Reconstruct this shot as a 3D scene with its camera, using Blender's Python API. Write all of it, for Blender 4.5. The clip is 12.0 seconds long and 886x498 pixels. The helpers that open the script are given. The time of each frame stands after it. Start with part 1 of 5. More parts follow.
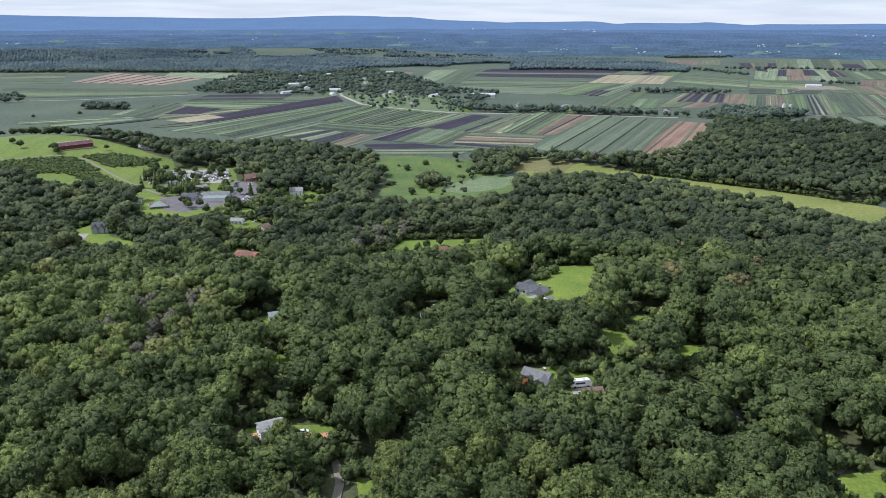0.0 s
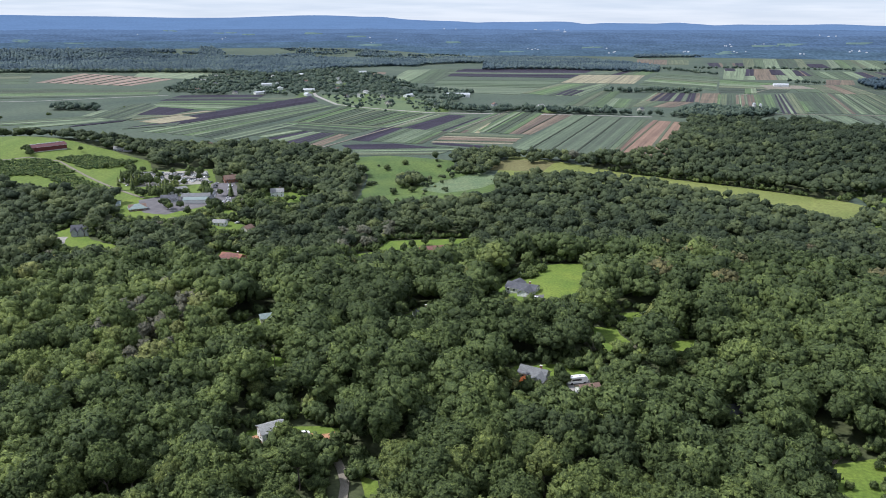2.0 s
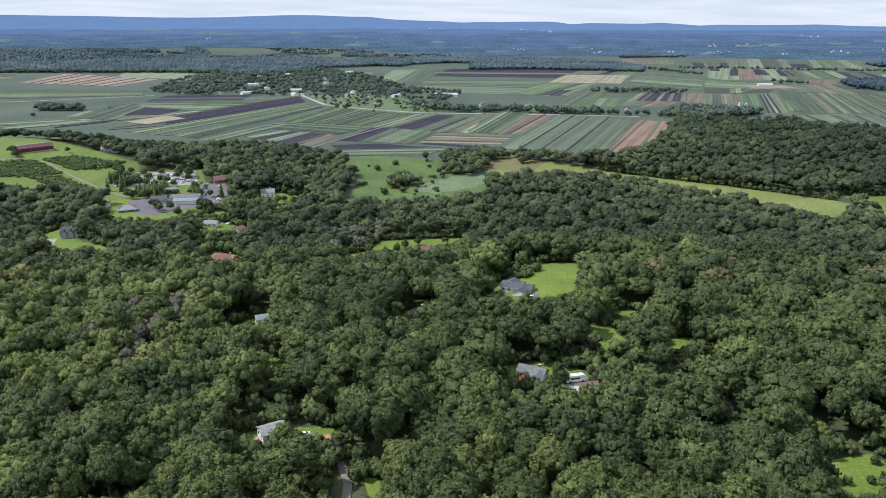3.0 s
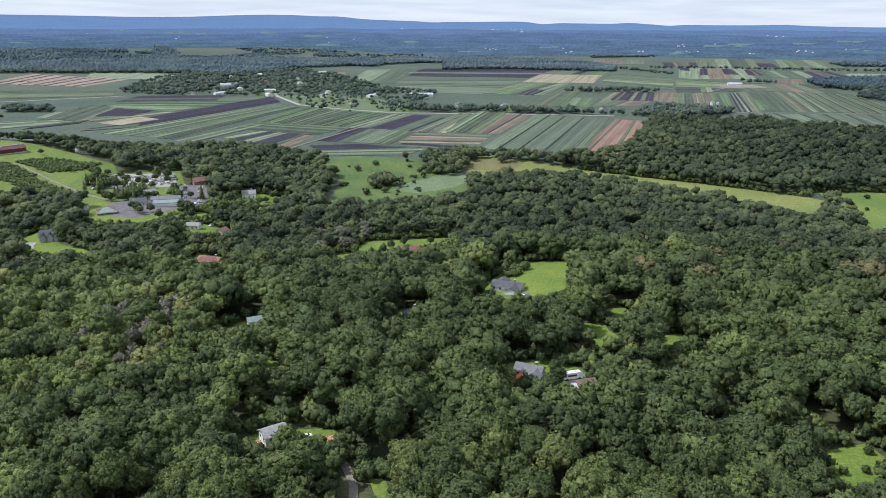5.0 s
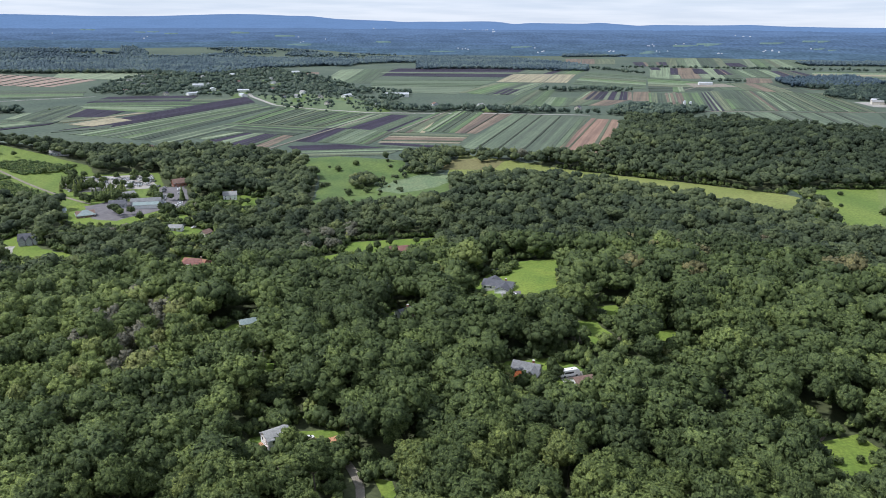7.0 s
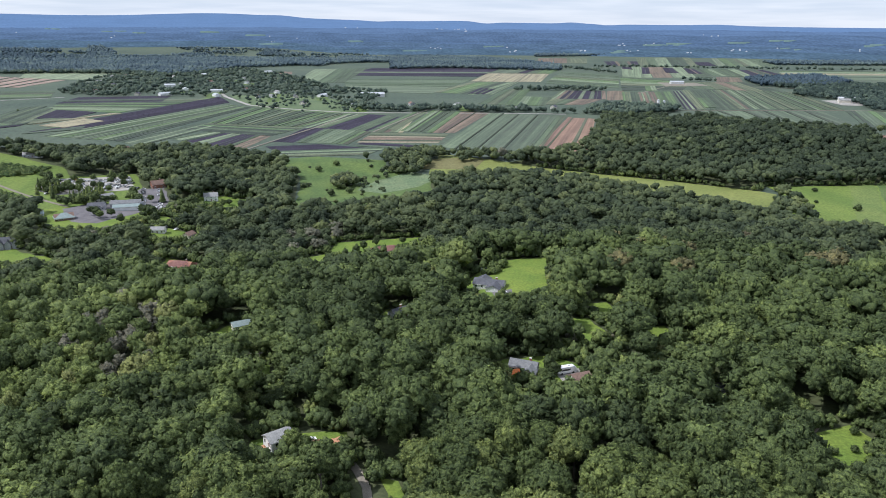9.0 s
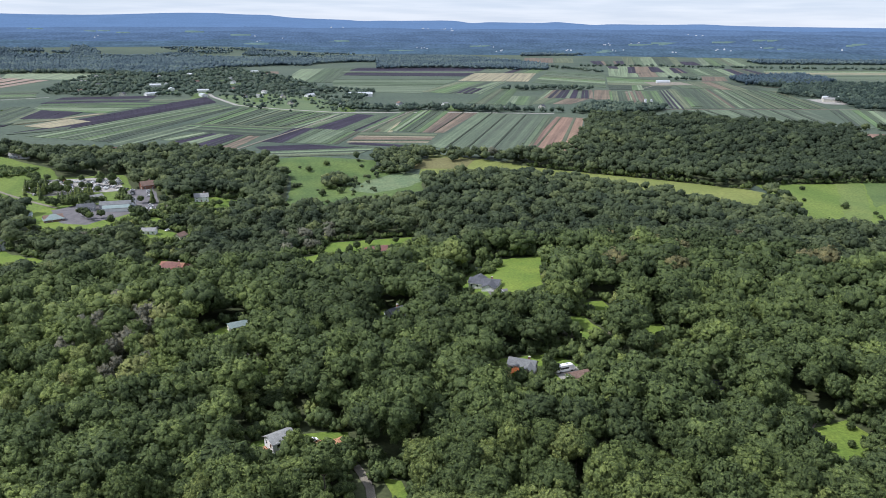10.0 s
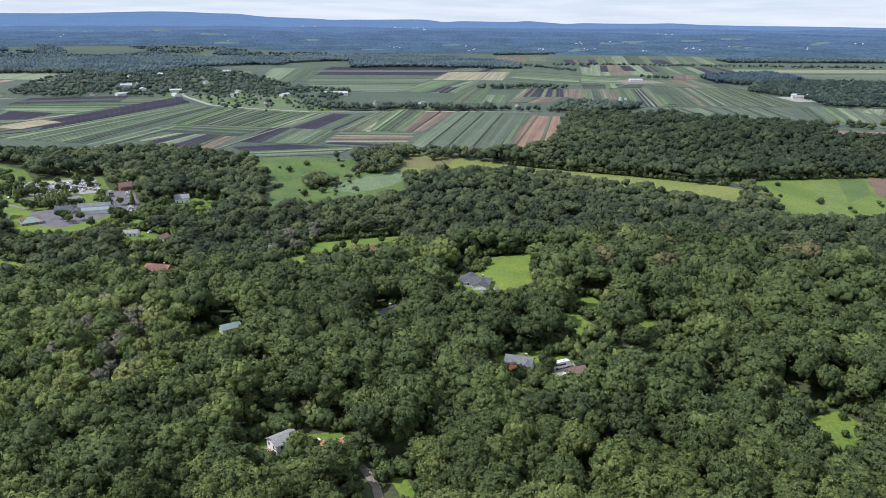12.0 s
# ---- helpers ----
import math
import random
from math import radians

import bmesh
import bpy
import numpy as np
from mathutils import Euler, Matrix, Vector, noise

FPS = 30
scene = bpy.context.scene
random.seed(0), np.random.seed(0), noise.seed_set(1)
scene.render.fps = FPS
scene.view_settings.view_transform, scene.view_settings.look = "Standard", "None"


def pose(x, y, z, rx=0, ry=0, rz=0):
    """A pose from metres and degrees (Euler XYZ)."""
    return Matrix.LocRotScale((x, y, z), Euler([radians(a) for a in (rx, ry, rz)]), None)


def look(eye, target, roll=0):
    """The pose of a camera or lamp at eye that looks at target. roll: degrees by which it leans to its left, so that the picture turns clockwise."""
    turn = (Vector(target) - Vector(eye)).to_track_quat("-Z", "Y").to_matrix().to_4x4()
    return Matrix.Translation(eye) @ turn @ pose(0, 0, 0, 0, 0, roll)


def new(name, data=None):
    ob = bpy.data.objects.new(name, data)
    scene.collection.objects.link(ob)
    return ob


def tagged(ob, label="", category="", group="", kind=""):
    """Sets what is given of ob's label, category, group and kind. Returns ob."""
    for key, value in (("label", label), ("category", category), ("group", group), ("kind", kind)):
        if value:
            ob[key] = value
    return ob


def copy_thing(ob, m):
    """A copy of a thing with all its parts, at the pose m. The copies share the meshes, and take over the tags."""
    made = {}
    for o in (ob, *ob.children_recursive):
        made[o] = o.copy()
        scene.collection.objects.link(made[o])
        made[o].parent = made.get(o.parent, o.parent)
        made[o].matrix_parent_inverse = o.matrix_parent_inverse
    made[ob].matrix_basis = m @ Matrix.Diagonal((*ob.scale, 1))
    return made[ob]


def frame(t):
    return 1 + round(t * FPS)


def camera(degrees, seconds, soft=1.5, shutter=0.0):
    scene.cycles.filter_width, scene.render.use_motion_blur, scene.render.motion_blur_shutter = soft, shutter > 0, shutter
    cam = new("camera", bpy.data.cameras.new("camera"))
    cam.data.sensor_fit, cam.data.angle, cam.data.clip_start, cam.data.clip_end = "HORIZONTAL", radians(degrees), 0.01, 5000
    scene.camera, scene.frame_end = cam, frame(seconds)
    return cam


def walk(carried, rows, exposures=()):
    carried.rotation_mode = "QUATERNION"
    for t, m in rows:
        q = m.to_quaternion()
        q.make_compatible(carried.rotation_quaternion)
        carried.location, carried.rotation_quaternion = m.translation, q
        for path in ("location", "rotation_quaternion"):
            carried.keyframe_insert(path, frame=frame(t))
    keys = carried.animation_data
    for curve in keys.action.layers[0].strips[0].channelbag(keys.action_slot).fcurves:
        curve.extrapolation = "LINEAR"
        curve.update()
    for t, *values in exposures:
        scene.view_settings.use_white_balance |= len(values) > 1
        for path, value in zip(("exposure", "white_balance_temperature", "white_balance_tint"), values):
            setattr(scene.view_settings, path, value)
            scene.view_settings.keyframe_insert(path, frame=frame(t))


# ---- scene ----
cam = camera(62.9, 12.0, 0.45)
PATH = [
    (0, 0.00, 0.00, 150.20, 72.840, 0.043, -0.013),
    (1, -4.98, -0.48, 150.26, 72.836, 0.002, -1.161),
    (2, -9.98, -0.82, 150.34, 72.833, -0.040, -2.301),
    (3, -15.00, -1.03, 150.43, 72.831, -0.081, -3.436),
    (4, -20.04, -1.11, 150.54, 72.828, -0.120, -4.566),
    (5, -25.08, -1.08, 150.65, 72.823, -0.158, -5.692),
    (6, -30.12, -0.92, 150.76, 72.817, -0.193, -6.813),
    (7, -35.16, -0.65, 150.86, 72.808, -0.224, -7.932),
    (8, -40.18, -0.27, 150.95, 72.795, -0.251, -9.048),
    (9, -45.17, 0.21, 151.03, 72.777, -0.273, -10.162),
    (10, -50.14, 0.81, 151.08, 72.754, -0.288, -11.274),
    (11, -55.07, 1.50, 151.12, 72.724, -0.297, -12.386),
    (12, -59.95, 2.28, 151.12, 72.688, -0.299, -13.498),
]
walk(cam, [(t, pose(x, y, z, rx, ry, rz)) for t, x, y, z, rx, ry, rz in PATH], [(0, -0.05, 5900, 13), (12, -0.05, 5900, 13)])

# ---- daylight ----
SUN_FROM = Vector((-0.86, 0.03, 1.22)).normalized()
sky_world = bpy.data.worlds.new("sky")
scene.world = sky_world
sky_world.use_nodes = True
wn, wl = sky_world.node_tree.nodes, sky_world.node_tree.links
wn.clear()
w_out = wn.new("ShaderNodeOutputWorld")
w_bg = wn.new("ShaderNodeBackground")
w_sky = wn.new("ShaderNodeTexSky")
w_sky.sky_type, w_sky.sun_disc = "NISHITA", False
w_sky.sun_elevation = math.asin(SUN_FROM.z)
w_sky.sun_rotation = math.atan2(SUN_FROM.x, SUN_FROM.y)
w_sky.altitude, w_sky.air_density, w_sky.dust_density, w_sky.ozone_density = 200, 1.0, 0.1, 3.0
w_coord, w_map = wn.new("ShaderNodeTexCoord"), wn.new("ShaderNodeMapping")
w_map.inputs["Scale"].default_value = (4.0, 4.0, 60.0)
w_noise, w_ramp, w_mix = wn.new("ShaderNodeTexNoise"), wn.new("ShaderNodeValToRGB"), wn.new("ShaderNodeMix")
w_noise.inputs["Scale"].default_value, w_noise.inputs["Detail"].default_value = 2.2, 8
w_ramp.color_ramp.elements[0].position, w_ramp.color_ramp.elements[1].position = 0.36, 0.66
w_cloud = wn.new("ShaderNodeMix")
w_mix.data_type = w_cloud.data_type = "RGBA"
w_cloud.inputs[6].default_value, w_cloud.inputs[7].default_value = (5.8, 6.35, 7.1, 1), (7.1, 7.4, 7.85, 1)
w_mix.inputs[0].default_value = 0.84
wl.new(w_coord.outputs["Generated"], w_map.inputs["Vector"])
wl.new(w_map.outputs[0], w_noise.inputs["Vector"])
wl.new(w_noise.outputs[0], w_ramp.inputs[0])
wl.new(w_ramp.outputs[0], w_cloud.inputs[0])
wl.new(w_sky.outputs[0], w_mix.inputs[6])
wl.new(w_cloud.outputs[2], w_mix.inputs[7])
wl.new(w_mix.outputs[2], w_bg.inputs[0])
wl.new(w_bg.outputs[0], w_out.inputs[0])
w_bg.inputs[1].default_value = 0.124
sun_data = bpy.data.lights.new("sun", "SUN")
sun_data.energy, sun_data.angle, sun_data.color = 4.5, radians(0.6), (1.0, 0.96, 0.89)
sun_lamp = new("sun", sun_data)
sun_lamp.matrix_world = look((0, 0, 900), Vector((0, 0, 900)) - SUN_FROM)
scene.view_settings.exposure = 0.0

# ---- materials ----


def material(name, rough=0.8):
    m = bpy.data.materials.new(name)
    m.use_nodes = True
    t = m.node_tree
    b = t.nodes["Principled BSDF"]
    b.inputs["Roughness"].default_value = rough
    b.inputs["Specular IOR Level"].default_value = 0.25
    return m, t, b


def ramp_node(t, src, stops):
    r = t.nodes.new("ShaderNodeValToRGB")
    e = r.color_ramp.elements
    while len(e) < len(stops):
        e.new(0.5)
    for k, (p, c) in enumerate(stops):
        e[k].position, e[k].color = p, (*c, 1)
    t.links.new(src, r.inputs[0])
    return r.outputs[0]


def noise_node(t, scale, detail=4.0, where="Object", stretch=None):
    if where == "World":
        src = t.nodes.new("ShaderNodeNewGeometry").outputs["Position"]
    else:
        src = t.nodes.new("ShaderNodeTexCoord").outputs[where]
    if stretch:
        mp = t.nodes.new("ShaderNodeMapping")
        mp.inputs["Scale"].default_value = stretch
        t.links.new(src, mp.inputs[0])
        src = mp.outputs[0]
    n = t.nodes.new("ShaderNodeTexNoise")
    n.inputs["Scale"].default_value, n.inputs["Detail"].default_value = scale, detail
    t.links.new(src, n.inputs["Vector"])
    return n.outputs[0]


def blend(t, a, b, how="MULTIPLY", f=1.0):
    x = t.nodes.new("ShaderNodeMix")
    x.data_type, x.blend_type = "RGBA", how
    x.inputs[0].default_value = f
    t.links.new(a, x.inputs[6])
    t.links.new(b, x.inputs[7])
    return x.outputs[2]


def bump(t, b, src, strength, dist):
    n = t.nodes.new("ShaderNodeBump")
    n.inputs["Strength"].default_value, n.inputs["Distance"].default_value = strength, dist
    t.links.new(src, n.inputs["Height"])
    t.links.new(n.outputs[0], b.inputs["Normal"])


def mottled(name, dark, light, scale, fine, rough=0.85, relief=0.0, stretch=None, vary=0.0):
    """Two scales of variation between two tones of one surface, laid in world metres."""
    m, t, b = material(name, rough)
    big = ramp_node(t, noise_node(t, scale, 5, "Object", stretch), [(0.32, dark), (0.68, light)])
    small = ramp_node(t, noise_node(t, fine, 3, "Object"), [(0.3, (0.72, 0.72, 0.72)), (0.7, (1.2, 1.2, 1.2))])
    col = blend(t, big, small)
    if vary:
        rows = ramp_node(t, noise_node(t, 1.0, 3, "Object", (0.22, 0.003, 1.0)), [(0.36, (0.72, 0.72, 0.74)), (0.64, (1.25, 1.25, 1.2))])
        col = blend(t, col, rows)
        each = t.nodes.new("ShaderNodeObjectInfo").outputs["Random"]
        col = blend(t, col, ramp_node(t, each, [(0.0, (1 - vary,) * 3), (0.5, (1, 1 + vary * 0.3, 1 - vary * 0.3)), (1.0, (1 + vary, 1 + vary, 1 + vary * 0.6))]))
    t.links.new(col, b.inputs["Base Color"])
    if relief:
        bump(t, b, noise_node(t, fine, 4), 0.6, relief)
    return m


def foliage(name, stops, per_object=False, through_light=0.27, lively=1.0):
    """Leaves: a tone for each tree, small variation from spray to spray."""
    m, t, b = material(name, 0.6)
    b.inputs["Specular IOR Level"].default_value = 0.10
    if per_object:
        tone = t.nodes.new("ShaderNodeObjectInfo").outputs["Random"]
    else:
        at = t.nodes.new("ShaderNodeAttribute")
        at.attribute_name = "tone"
        tone = at.outputs["Fac"]
    col = ramp_node(t, tone, stops)
    isl = t.nodes.new("ShaderNodeNewGeometry").outputs["Random Per Island"]
    far = lambda c: tuple(1 + (k - 1) * lively for k in c)
    col = blend(t, col, ramp_node(t, isl, [(0.0, far((0.72, 0.74, 0.76))), (0.6, (1.0, 1.0, 1.0)), (1.0, far((1.32, 1.28, 1.16)))]))
    clump = ramp_node(t, noise_node(t, 0.55, 3.0, "World"), [(0.34, far((0.70, 0.74, 0.78))), (0.5, (1.0, 1.0, 1.0)), (0.66, far((1.28, 1.24, 1.12)))])
    col = blend(t, col, clump)
    leafy = noise_node(t, 1.9, 2.0, "World")
    col = blend(t, col, ramp_node(t, leafy, [(0.38, far((0.52, 0.55, 0.58))), (0.5, (1.0, 1.0, 1.0)), (0.62, far((1.50, 1.46, 1.34)))]))
    bump(t, b, leafy, 0.7 * lively, 0.5)
    t.links.new(col, b.inputs["Base Color"])
    tr = t.nodes.new("ShaderNodeBsdfTranslucent")
    t.links.new(col, tr.inputs[0])
    mx = t.nodes.new("ShaderNodeMixShader")
    mx.inputs[0].default_value = through_light
    t.links.new(b.outputs[0], mx.inputs[1])
    t.links.new(tr.outputs[0], mx.inputs[2])
    t.links.new(mx.outputs[0], t.nodes["Material Output"].inputs["Surface"])
    return m


LEAF = [(0.0, (0.060, 0.082, 0.037)), (0.3, (0.084, 0.114, 0.046)), (0.6, (0.119, 0.156, 0.057)),
        (0.82, (0.167, 0.210, 0.068)), (0.93, (0.201, 0.220, 0.085)), (0.965, (0.155, 0.146, 0.072)), (1.0, (0.165, 0.162, 0.124))]
M_leaf_near = foliage("leaves_near", [(0.0, (0.074, 0.100, 0.040)), (0.45, (0.101, 0.134, 0.050)), (0.8, (0.132, 0.168, 0.057)), (1.0, (0.165, 0.196, 0.068))], True, lively=0.8)
M_leaf = foliage("leaves", LEAF, lively=0.78)
# leaves farther off have haze painted in: bluer, paler, less contrast
M_leaf_mid_haze = foliage("leaves_mid_haze", [(0.0, (0.054, 0.074, 0.045)), (0.3, (0.098, 0.126, 0.066)), (0.6, (0.138, 0.168, 0.080)), (0.82, (0.178, 0.208, 0.088)), (0.93, (0.190, 0.212, 0.098)), (0.965, (0.170, 0.150, 0.095)), (1.0, (0.188, 0.190, 0.142))], through_light=0.36, lively=0.6)
M_leaf_far_haze = foliage("leaves_far_haze", [(0.0, (0.064, 0.094, 0.082)), (0.5, (0.136, 0.182, 0.140)), (1.0, (0.190, 0.232, 0.160))], through_light=0.45, lively=0.4)
M_bark = mottled("bark", (0.09, 0.075, 0.06), (0.20, 0.175, 0.15), 1.5, 9, 0.95, 0.03)
# grassland blue is raised to paint haze over the plain
M_grassland = mottled("grassland", (0.056, 0.080, 0.058), (0.086, 0.110, 0.074), 0.006, 0.15)
M_lawn = mottled("lawn", (0.100, 0.164, 0.028), (0.168, 0.220, 0.038), 0.06, 0.9)
M_hayfield = mottled("hayfield", (0.150, 0.180, 0.048), (0.195, 0.215, 0.062), 0.02, 0.5)
M_drygrass = mottled("dry_grass", (0.135, 0.125, 0.055), (0.175, 0.165, 0.070), 0.03, 0.5)
M_meadow = mottled("meadow", (0.070, 0.116, 0.034), (0.112, 0.158, 0.042), 0.03, 0.4)
M_floor = mottled("forest_floor", (0.050, 0.062, 0.028), (0.085, 0.098, 0.044), 0.1, 0.8)
M_pasture_pale = mottled("pale_pasture", (0.112, 0.158, 0.042), (0.156, 0.196, 0.052), 0.03, 0.5)
M_pasture_dark = mottled("deep_pasture", (0.076, 0.120, 0.036), (0.118, 0.162, 0.046), 0.03, 0.5)
M_brownplot = mottled("bare_brown_soil", (0.135, 0.092, 0.072), (0.185, 0.128, 0.100), 0.03, 0.5, 0.95, 0.0, (1.6, 0.25, 1.0))
M_park = mottled("park_grass", (0.085, 0.125, 0.060), (0.125, 0.166, 0.078), 0.02, 0.4)
M_reed = mottled("reeds", (0.115, 0.165, 0.085), (0.165, 0.205, 0.105), 0.05, 0.4)
M_pasture = mottled("mown_pasture", (0.100, 0.152, 0.030), (0.150, 0.200, 0.042), 0.03, 0.5, 0.85, 0.0, (1.6, 0.25, 1.0))
M_asphalt = mottled("asphalt", (0.12, 0.112, 0.118), (0.18, 0.17, 0.175), 0.2, 3, 0.9)
M_track = mottled("dirt_track", (0.175, 0.155, 0.125), (0.25, 0.225, 0.18), 0.3, 3, 0.95)
M_gravel = mottled("gravel", (0.26, 0.245, 0.22), (0.38, 0.36, 0.33), 0.3, 4, 0.95)
# crop and soil colours, each with some haze blue painted in
CROPS = {
    "g": mottled("crop_green", (0.063, 0.086, 0.057), (0.086, 0.111, 0.071), 0.02, 0.3, vary=0.18),
    "G": mottled("crop_bright", (0.087, 0.132, 0.065), (0.118, 0.163, 0.081), 0.02, 0.3, vary=0.18),
    "l": mottled("crop_pale", (0.136, 0.169, 0.113), (0.176, 0.208, 0.141), 0.02, 0.3, vary=0.18),
    "n": mottled("crop_deep", (0.050, 0.066, 0.051), (0.068, 0.086, 0.063), 0.02, 0.3, vary=0.20),
    "t": mottled("crop_bluegreen", (0.094, 0.120, 0.084), (0.114, 0.142, 0.097), 0.02, 0.3, vary=0.14),
    "d": mottled("muck_soil", (0.020, 0.015, 0.032), (0.030, 0.023, 0.044), 0.02, 0.3, vary=0.22),
    "o": mottled("red_soil", (0.205, 0.128, 0.100), (0.265, 0.168, 0.132), 0.02, 0.3, vary=0.16),
    "p": mottled("pink_stubble", (0.225, 0.165, 0.140), (0.280, 0.208, 0.176), 0.02, 0.3, vary=0.12),
    "s": mottled("stubble", (0.235, 0.205, 0.145), (0.295, 0.255, 0.185), 0.02, 0.3, vary=0.16),
    "b": mottled("brown_soil", (0.125, 0.094, 0.078), (0.170, 0.126, 0.102), 0.02, 0.3, vary=0.18),
    "y": mottled("crop_olive", (0.089, 0.103, 0.069), (0.118, 0.129, 0.087), 0.02, 0.3, vary=0.20),
    "k": mottled("ditch_growth", (0.050, 0.064, 0.046), (0.068, 0.082, 0.056), 0.05, 0.3),
}


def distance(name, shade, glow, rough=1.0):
    """Wooded hills kilometres off, plain backdrop: long folds and the fine grain of crowns. Haze is painted as blue
    emission.
    """
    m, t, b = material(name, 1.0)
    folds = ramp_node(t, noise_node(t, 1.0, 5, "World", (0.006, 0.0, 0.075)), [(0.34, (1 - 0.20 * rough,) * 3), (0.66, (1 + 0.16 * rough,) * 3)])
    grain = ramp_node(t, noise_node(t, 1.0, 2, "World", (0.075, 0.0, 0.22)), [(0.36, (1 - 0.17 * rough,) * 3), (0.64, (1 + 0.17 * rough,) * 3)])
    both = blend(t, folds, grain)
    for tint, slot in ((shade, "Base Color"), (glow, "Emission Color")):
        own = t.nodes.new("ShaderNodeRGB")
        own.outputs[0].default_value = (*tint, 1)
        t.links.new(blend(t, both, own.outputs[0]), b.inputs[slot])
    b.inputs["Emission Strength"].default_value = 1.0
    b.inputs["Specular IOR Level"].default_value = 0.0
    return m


# painted haze: each farther layer glows bluer and paler
M_ridge = distance("ridge_haze", (0.02, 0.03, 0.05), (0.150, 0.250, 0.430), 0.22)
M_hill_e = distance("hill_haze_e", (0.02, 0.03, 0.045), (0.118, 0.188, 0.318), 0.45)
M_hill_d = distance("hill_haze_d", (0.02, 0.03, 0.04), (0.094, 0.150, 0.258), 0.75)
M_hill_c = distance("hill_haze_c", (0.02, 0.03, 0.04), (0.086, 0.138, 0.236), 0.90)
M_hill_b = distance("hill_haze_b", (0.022, 0.034, 0.04), (0.079, 0.126, 0.212), 1.00)
M_hill_a = distance("hill_haze_a", (0.024, 0.038, 0.04), (0.070, 0.113, 0.182), 1.00)
# canopy colour for the farthest woods, pale blue of haze painted in
M_far_canopy_haze = foliage("far_canopy_haze", [(0.0, (0.078, 0.116, 0.148)), (0.4, (0.124, 0.174, 0.200)), (1.0, (0.196, 0.256, 0.238))], False, 0.45, 0.25)
# pastures and houses emit a blue-grey haze colour too; none is a lamp
M_far_pasture_glow = distance("far_pasture", (0.05, 0.07, 0.05), (0.130, 0.200, 0.215), 0.4)
M_far_house_glow = distance("far_house_glow", (0.25, 0.25, 0.25), (0.26, 0.30, 0.36), 0.2)
M_white = mottled("white_siding", (0.72, 0.72, 0.70), (0.82, 0.82, 0.80), 0.4, 3, 0.6)
M_cream = mottled("cream_siding", (0.55, 0.51, 0.43), (0.64, 0.60, 0.52), 0.4, 3, 0.7)
M_greywall = mottled("grey_siding", (0.34, 0.35, 0.37), (0.42, 0.43, 0.45), 0.4, 3, 0.7)
M_redwall = mottled("red_board", (0.105, 0.030, 0.030), (0.15, 0.044, 0.042), 0.4, 3, 0.8)
M_barn_roof = mottled("maroon_roof", (0.115, 0.052, 0.058), (0.16, 0.075, 0.082), 0.4, 3, 0.7)
M_brick = mottled("brick_wall", (0.26, 0.12, 0.085), (0.34, 0.17, 0.12), 0.6, 5, 0.9)
M_shingle = mottled("grey_shingle", (0.075, 0.078, 0.09), (0.12, 0.122, 0.135), 0.5, 2.2, 0.9, 0.02)
M_shingle_light = mottled("pale_shingle", (0.22, 0.22, 0.215), (0.30, 0.30, 0.29), 0.5, 2.2, 0.9, 0.02)
M_shingle_grey = mottled("weathered_shingle", (0.145, 0.148, 0.152), (0.205, 0.208, 0.21), 0.5, 2.2, 0.9, 0.02)
M_shingle_red = mottled("red_brown_shingle", (0.165, 0.082, 0.072), (0.235, 0.122, 0.104), 0.5, 2.2, 0.9, 0.02)
M_shingle_brown = mottled("brown_shingle", (0.16, 0.105, 0.085), (0.23, 0.155, 0.125), 0.5, 2.2, 0.9, 0.02)
M_metal_roof = mottled("pale_metal_roof", (0.38, 0.40, 0.42), (0.50, 0.52, 0.54), 0.4, 3, 0.45)
M_green_roof = mottled("pale_green_roof", (0.19, 0.245, 0.24), (0.26, 0.31, 0.30), 0.4, 3, 0.6)
M_wood_deck = mottled("orange_deck_wood", (0.38, 0.19, 0.11), (0.50, 0.27, 0.16), 0.5, 4, 0.8)
M_concrete = mottled("concrete", (0.42, 0.41, 0.39), (0.54, 0.53, 0.50), 0.4, 3, 0.9)
M_timber = mottled("weathered_pole", (0.16, 0.13, 0.10), (0.26, 0.22, 0.18), 1.0, 8, 0.9)
M_rubber = mottled("tyre_rubber", (0.02, 0.02, 0.02), (0.03, 0.03, 0.03), 2, 9, 0.8)
M_orange_cloth = mottled("orange_canvas", (0.62, 0.17, 0.05), (0.74, 0.24, 0.08), 0.8, 5, 0.8)


def glossy(name, colour, rough=0.3, metal=0.0):
    m, t, b = material(name, rough)
    tint = ramp_node(t, noise_node(t, 3.0, 3), [(0.3, tuple(0.92 * c for c in colour)), (0.7, tuple(1.06 * c for c in colour))])
    t.links.new(tint, b.inputs["Base Color"])
    b.inputs["Metallic"].default_value = metal
    b.inputs["Specular IOR Level"].default_value = 0.5
    return m


M_glass = glossy("dark_window_glass", (0.03, 0.035, 0.04), 0.08)
PAINT = [glossy("car_paint_white", (0.78, 0.78, 0.78)), glossy("car_paint_silver", (0.52, 0.53, 0.55), 0.3, 0.4), glossy("car_paint_grey", (0.16, 0.165, 0.175)),
         glossy("car_paint_black", (0.02, 0.02, 0.022)), glossy("car_paint_red", (0.38, 0.03, 0.025)), glossy("car_paint_blue", (0.05, 0.11, 0.26))]
M_bush = foliage("bush_leaves", [(0.0, (0.070, 0.115, 0.045)), (1.0, (0.150, 0.190, 0.070))])

# ---- the lie of the land ----


def ss(a, b, v):
    k = np.clip((v - a) / (b - a), 0, 1)
    return k * k * (3 - 2 * k)


def bell(x, y, cx, cy, rx, ry):
    return np.exp(-((x - cx) / rx) ** 2 - ((y - cy) / ry) ** 2)


